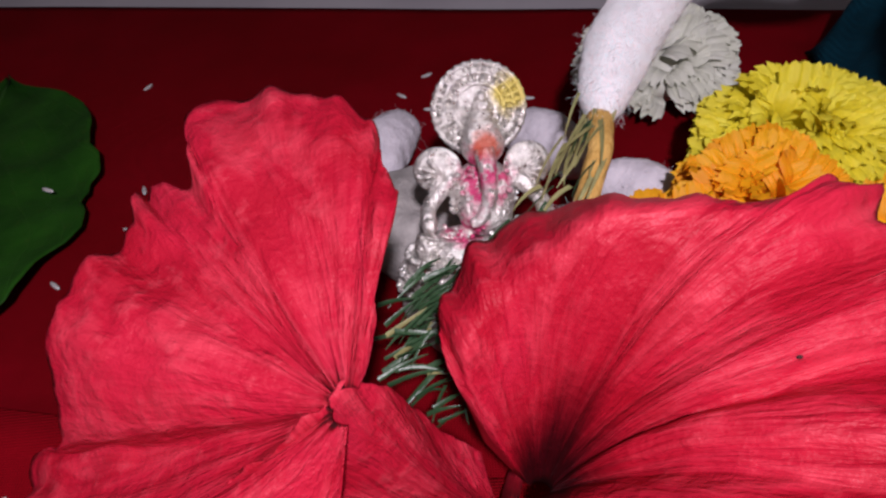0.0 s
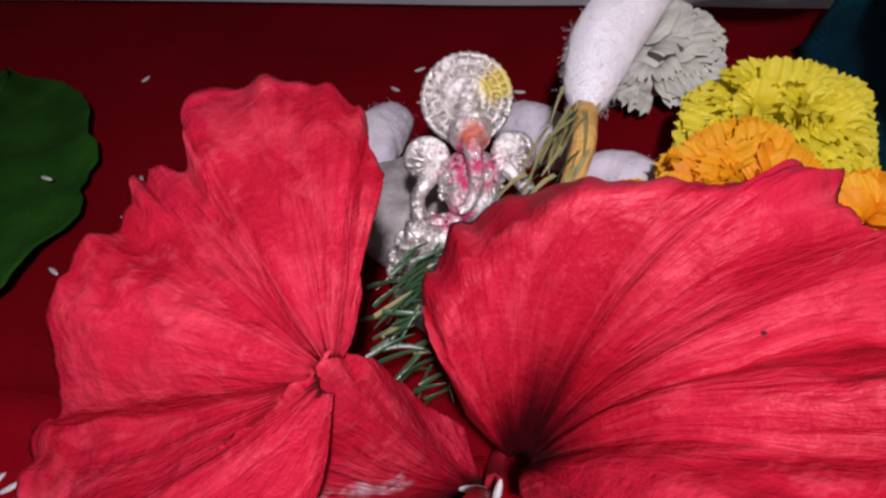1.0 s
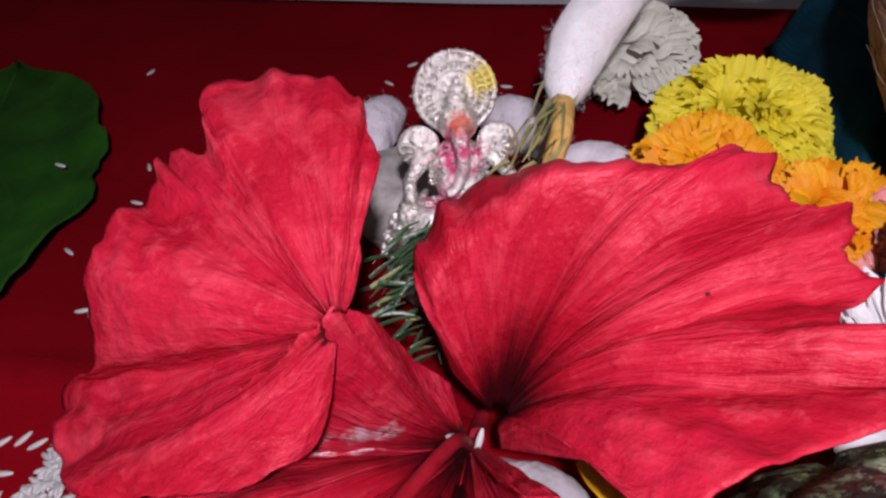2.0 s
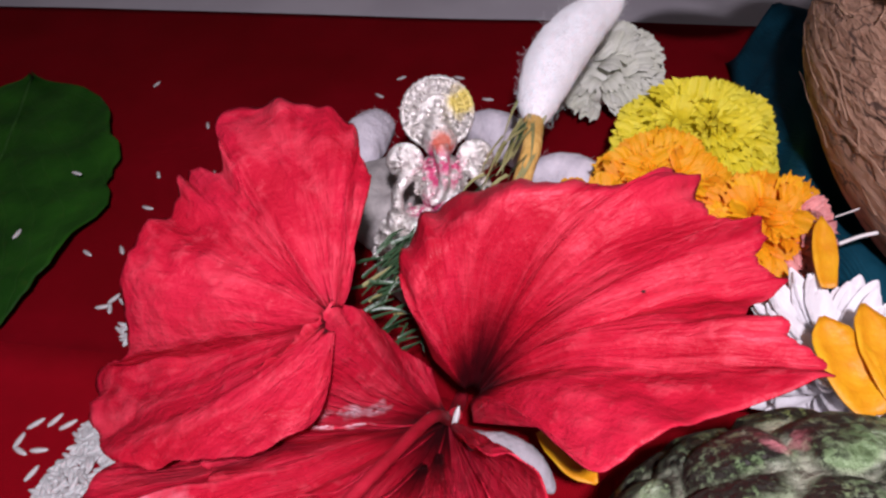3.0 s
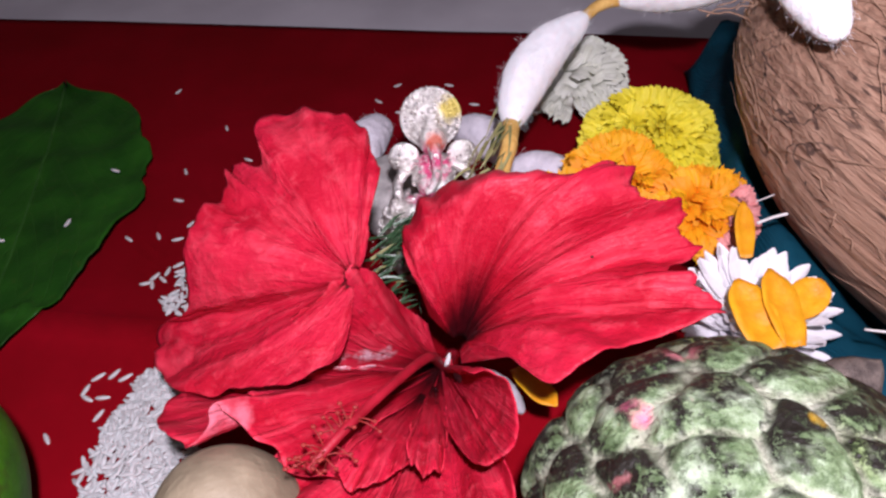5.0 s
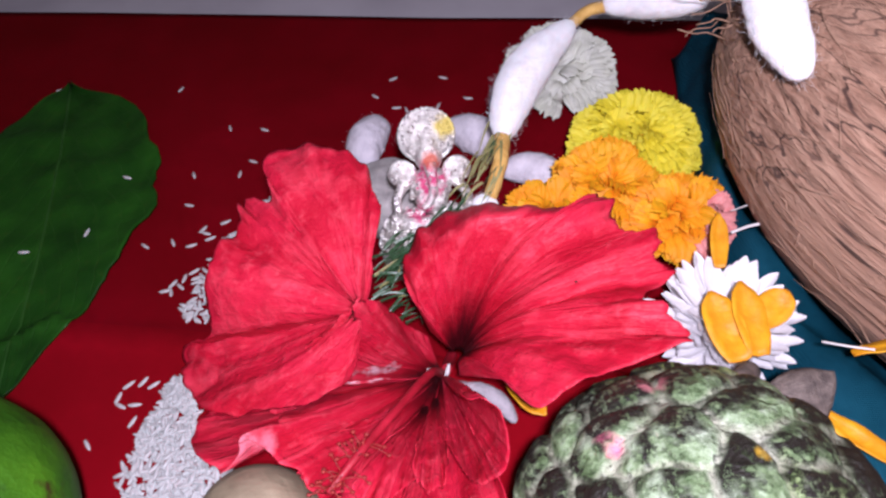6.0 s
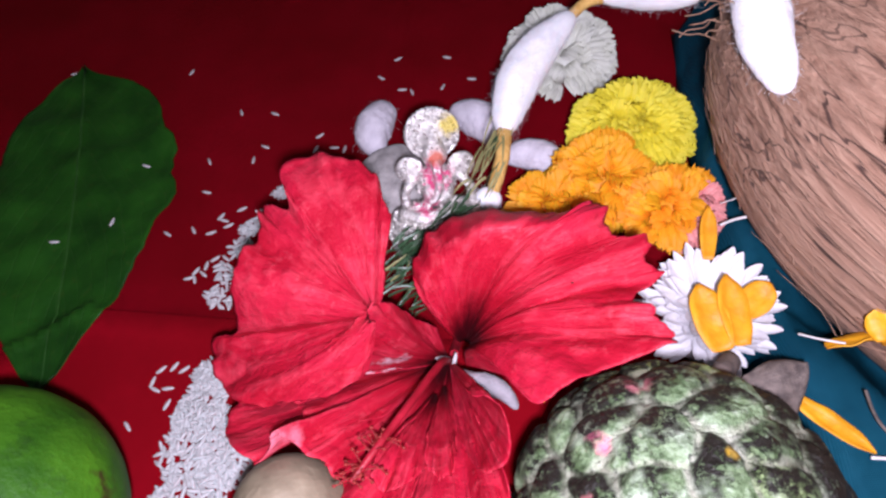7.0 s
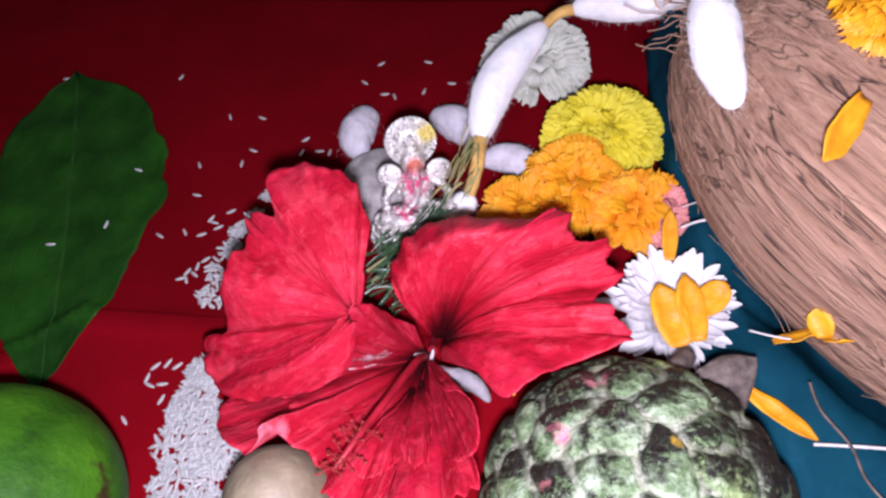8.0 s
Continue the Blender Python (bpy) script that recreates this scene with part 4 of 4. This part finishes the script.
# ---- leaf ----
def build_leaf():
    n, nv = 40, 80
    a, b = Vector((-0.2270, 0.3190)), Vector((-0.1850, 0.0770))
    at = (0, 0.05, 0.13, 0.31, 0.5, 0.63, 0.78, 0.88, 1.0)
    right = (0.001, 0.016, 0.044, 0.057, 0.057, 0.045, 0.030, 0.016, 0.001)
    left = (0.001, 0.010, 0.028, 0.046, 0.055, 0.052, 0.038, 0.020, 0.001)
    rows = []
    for j in range(nv + 1):
        v = j / nv
        mid = a.lerp(b, v) + Vector((0.004 * math.sin(math.pi * v), 0))
        soft = [np.interp(np.clip(v + d, 0, 1), at, p) for p in (left, right) for d in (-0.03, 0, 0.03)]
        edge = min(1, v * 20, (1 - v) * 20)
        lw, rw = sum(soft[:3]) / 3 * edge + 0.0008, sum(soft[3:]) / 3 * edge + 0.0008
        row = []
        for i in range(n + 1):
            s = 2 * i / n - 1
            w = (lw if s < 0 else rw) * (1 + 0.06 * noise.noise((v * 13, math.copysign(1, s), 2)) + 0.03 * noise.noise((v * 40, math.copysign(1, s), 5)))
            x, y = mid.x + s * w, mid.y
            z = 0.004 + 0.006 * abs(s) ** 1.4 * (0.4 + noise.noise((v * 4, s * 1.2, 6))) + 0.003 * noise.noise((x * 40, y * 40, 1)) + 0.005 * max(0, v - 0.8)
            row.append(Vector((x, y, cloth_height(x, y) + max(0.0025, z) + 0.0012)))
        rows.append(row)
    bm = bmesh.new()
    sheet(bm, rows)
    ob = thick(part("betel_leaf", bm, M["leaf"]), 0.0005)
    bm = bmesh.new()
    tube(bm, [r[n // 2] + Vector((0, 0, 0.0003)) for r in rows[::4]], [0.0009 - 0.0006 * k / 20 for k in range(21)], 6)
    part("midrib", bm, M["midrib"], ob, "faintly paler green midrib")
    return tagged(ob, "dark green glossy betel leaf lying on the red cloth", "leaf")


# ---- rice ----
def grain_mesh():
    bm = bmesh.new()
    for v in ball(bm, (0, 0, 0), (0.0031, 0.0009, 0.0008), 2):
        v.co.y *= 1 - 0.12 * (v.co.x / 0.0031)
        v.co.z += 0.0002 * (v.co.x / 0.0031) ** 2
    return mesh_of("rice_grain", bm, M["rice"])


def build_rice():
    rnd = random.Random(21)
    me = grain_mesh()
    spots = [(-.155, .309, 60), (-.117, .266, 100), (-.096, .262, -35), (-.099, .234, -35), (-.105, .224, 80), (-.131, .226, 105), (-.129, .202, -25), (-.146, .174, -45),
             (-.132, .175, 110), (-.122, .172, 10), (-.107, .187, 20), (-.116, .180, -30), (-.118, .183, 50), (-.020, .303, 25), (.011, .300, -30), (-.031, .286, -50), (-.018, .273, -8),
             (-.012, .270, 100), (.007, .272, 60), (.025, .277, -20), (-.067, .239, 30), (-.069, .228, 60), (-.058, .228, -10), (-.052, .226, 70), (-.142, .063, -60), (-.132, .090, 35),
             (-.126, .091, 50), (-.121, .089, 30), (-.135, .084, 70), (-.133, .080, -35), (-.127, .080, -5), (-.126, .072, 60), (-.126, .147, 50), (-.126, .142, 100), (-.121, .150, 75),
             (-.117, .154, 30), (-.129, .143, 5), (-.122, .145, 130), (-.113, .176, 20), (-.104, .170, 0), (.068, .262, 0), (-.236, .320, 0)]
    for x, y, a in spots:
        ob = new("rice_grain", me)
        ob.matrix_world = pose(x, y, cloth_height(x, y) + 0.0010, 0, 0, a + 6)
        tagged(ob, "single white rice grain on the red cloth", "rice", "scattered rice grains")
    for x, y, z, a in ((-.174, .179, .0075, 80), (-.203, .169, .0070, -3), (-.163, .218, .0085, -25), (-.256, .185, .008, 0)):
        ob = new("rice_grain", me)
        ob.matrix_world = pose(x, y, z, 0, 0, a)
        tagged(ob, "single white rice grain on the green leaf", "rice", "scattered rice grains")
    for x, y, z, ry, a in ((0.0045, .0680, .030, -45, 65), (-.0005, .0690, .030, 10, 5)):
        ob = new("rice_grain", me)
        ob.matrix_world = pose(x, y, z, 0, ry, a)
        tagged(ob, "single white rice grain in the throat of the hibiscus", "rice", "scattered rice grains")
    tpl = [v.co.copy() for v in me.vertices]
    faces = [tuple(p.vertices) for p in me.polygons]
    for blobs, count, label in (((((-.107, .083), .009), ((-.109, .066), .013), ((-.108, .048), .017), ((-.106, .030), .018), ((-.094, .046), .013), ((-.105, .012), .017)), 1000, "heap of loose white rice grains on red cloth"),
                                ((((-.106, .146), .009), ((-.108, .130), .010), ((-.104, .160), .006), ((-.100, .172), .005), ((-.092, .180), .005), ((-.085, .196), .005)), 210, "small scatter of white rice beside the hibiscus")):
        bm_v, bm_f = [], []
        for k in range(count):
            (cx, cy), r = blobs[rnd.randrange(len(blobs))]
            rr = r * math.sqrt(rnd.random())
            th = rnd.uniform(0, 6.28)
            x, y = cx + rr * math.cos(th), cy + rr * math.sin(th)
            z = 0.0022 + (0.001 if y < fold_line(x) else -0.0012) + 0.35 * max(0, r - rr) * rnd.random() * (0.9 if count > 300 else 0.6)
            m = pose(x, y, z, rnd.gauss(0, 12), rnd.gauss(0, 14), rnd.uniform(0, 360))
            o = len(bm_v)
            bm_v += [tuple(m @ v) for v in tpl]
            bm_f += [tuple(i + o for i in f) for f in faces]
        pile = bpy.data.meshes.new("rice_heap")
        pile.from_pydata(bm_v, [], bm_f)
        pile.materials.append(M["rice"])
        for p in pile.polygons:
            p.use_smooth = True
        tagged(new("rice_heap", pile), label, "rice", kind="stuff")


# ---- scraps and threads ----
def scrap(name, rows, material, label, category):
    bm = bmesh.new()
    fine = []
    for r in rows:
        fine.append(spline(r, 5))
    cols = list(zip(*fine))
    grid = [spline(c, 5) for c in cols]
    sheet(bm, [[p + Vector((0, 0, 0.0015 * noise.noise(p * 220))) for p in g] for g in grid])
    return tagged(thick(part(name, bm, M[material]), 0.0008), label, category)


def thread(name, pts, r, material, label, group):
    bm = bmesh.new()
    tube(bm, spline(pts, 8), r, 6)
    return tagged(part(name, bm, M[material]), label, "thread", group)


def build_scraps():
    scrap("dry_leaf", [[(0.106, 0.040, 0.050), (0.118, 0.046, 0.050), (0.130, 0.043, 0.053)], [(0.107, 0.034, 0.046), (0.117, 0.037, 0.052), (0.128, 0.036, 0.050)], [(0.110, 0.026, 0.040), (0.118, 0.028, 0.044), (0.124, 0.027, 0.038)]],
          "grey", "crumpled dry grey-brown leaf scrap beside the custard apple", "leaf")
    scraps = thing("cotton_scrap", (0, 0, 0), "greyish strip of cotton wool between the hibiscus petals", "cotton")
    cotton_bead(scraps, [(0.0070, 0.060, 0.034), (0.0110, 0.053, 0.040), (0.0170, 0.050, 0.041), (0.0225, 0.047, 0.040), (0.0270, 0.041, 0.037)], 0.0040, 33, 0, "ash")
    thread("dry_twig", [(0.149, 0.034, 0.046), (0.151, 0.024, 0.042), (0.157, 0.010, 0.041), (0.158, -0.002, 0.040), (0.162, -0.012, 0.040)], 0.0006, "grey", "dry grey-brown twig lying on the teal cloth", "threads")
    thread("thread", [(0.121, 0.114, 0.044), (0.128, 0.115, 0.046), (0.136, 0.113, 0.050)], 0.0006, "thread", "stiff white thread between marigold and coconut", "threads")
    thread("thread", [(0.124, 0.125, 0.045), (0.132, 0.123, 0.052), (0.140, 0.125, 0.060)], 0.00025, "thread", "stiff white thread between marigold and coconut", "threads")
    thread("thread", [(0.146, 0.013, 0.037), (0.160, 0.011, 0.037), (0.178, 0.008, 0.037)], 0.0007, "thread", "thin white stalk lying on the teal cloth", "threads")
    thread("thread", [(0.131, 0.055, 0.052), (0.136, 0.050, 0.056), (0.142, 0.046, 0.059)], 0.0004, "thread", "pale stem of golden petals against the coconut", "threads")


build_floor()
build_room()
build_red_cloth()
build_teal_cloth()
build_coconut()
build_hibiscus()
build_idol()
build_pedestal()
build_grass()
build_garland()
build_apple()
build_round_fruits()
build_leaf()
pompon("marigold", (0.101, 0.192, 0.024), (0.036, 0.026, 0.028), (0.0, -0.15, 1), "yellow marigold with tightly ruffled petals", M["yellow"], 190, 0.0115, 0.0125, 1, open_out=0.42)
pompon("marigold", (0.080, 0.159, 0.025), (0.025, 0.023, 0.024), (0.0, -0.4, 1), "bright orange marigold with ruffled petals", M["orange"], 150, 0.0120, 0.0098, 2, open_out=0.6, loose=0.7)
pompon("marigold", (0.057, 0.148, 0.022), (0.022, 0.012, 0.014), (-0.2, -0.3, 1), "torn clump of orange marigold petals", M["orange"], 80, 0.0125, 0.0100, 12, open_out=0.6, loose=0.7)
pompon("marigold", (0.108, 0.137, 0.027), (0.023, 0.016, 0.018), (0.2, -0.4, 1), "orange marigold clump dusted with pink powder", M["orange"], 120, 0.0115, 0.0095, 22, second=M["pinkish"], second_from=0.0085, open_out=0.6, loose=0.7)
pompon("pale_flower", (0.077, 0.273, 0.012), (0.029, 0.029, 0.020), (0.0, -0.1, 1), "pale greenish-white double flower behind the cotton", M["pale"], 110, 0.016, 0.014, 3)
pompon("marigold", (0.172, 0.118, 0.150), (0.017, 0.017, 0.012), (-0.1, -0.2, 1), "orange-yellow marigold resting on the coconut", M["gold"], 60, 0.010, 0.010, 6)
build_chrysanthemum()
for place, turn, ln, w in (((0.1065, 0.056, 0.041), (4, -6, 6), 0.028, 0.0140), ((0.1135, 0.057, 0.0425), (5, 4, 0), 0.029, 0.0120), ((0.118, 0.071, 0.0415), (3, 12, -48), 0.017, 0.0125)):
    loose_petal("golden_petal", place, turn, ln, w, M["gold"], "golden yellow petal lying on the white chrysanthemum")
loose_petal("golden_petal", (0.112, 0.098, 0.042), (8, 0, -12), 0.024, 0.007, M["gold"], "golden petal hanging between marigold and chrysanthemum")
loose_petal("golden_petal", (0.128, 0.037, 0.037), (-3, 0, -141), 0.030, 0.008, M["gold"], "long golden petal lying on the teal cloth")
loose_petal("golden_petal", (0.137, 0.047, 0.055), (22, -40, -108), 0.020, 0.009, M["gold"], "golden petals lying against the coconut", 0.001)
loose_petal("golden_petal", (0.149, 0.040, 0.070), (40, -40, -20), 0.011, 0.009, M["gold"], "golden petals lying against the coconut", 0.001)
loose_petal("golden_petal", (0.149, 0.040, 0.067), (18, -40, -115), 0.012, 0.010, M["gold"], "golden petals lying against the coconut", 0.001)
loose_petal("golden_petal", (0.1545, 0.0885, 0.1400), (-32, -38, 152), 0.026, 0.011, M["gold"], "golden petal lying on the coconut")
loose_petal("golden_petal", (0.0265, 0.059, 0.036), (-8, 0, -146), 0.019, 0.0085, M["gold"], "golden petal half hidden under the hibiscus")
build_scraps()
build_rice()
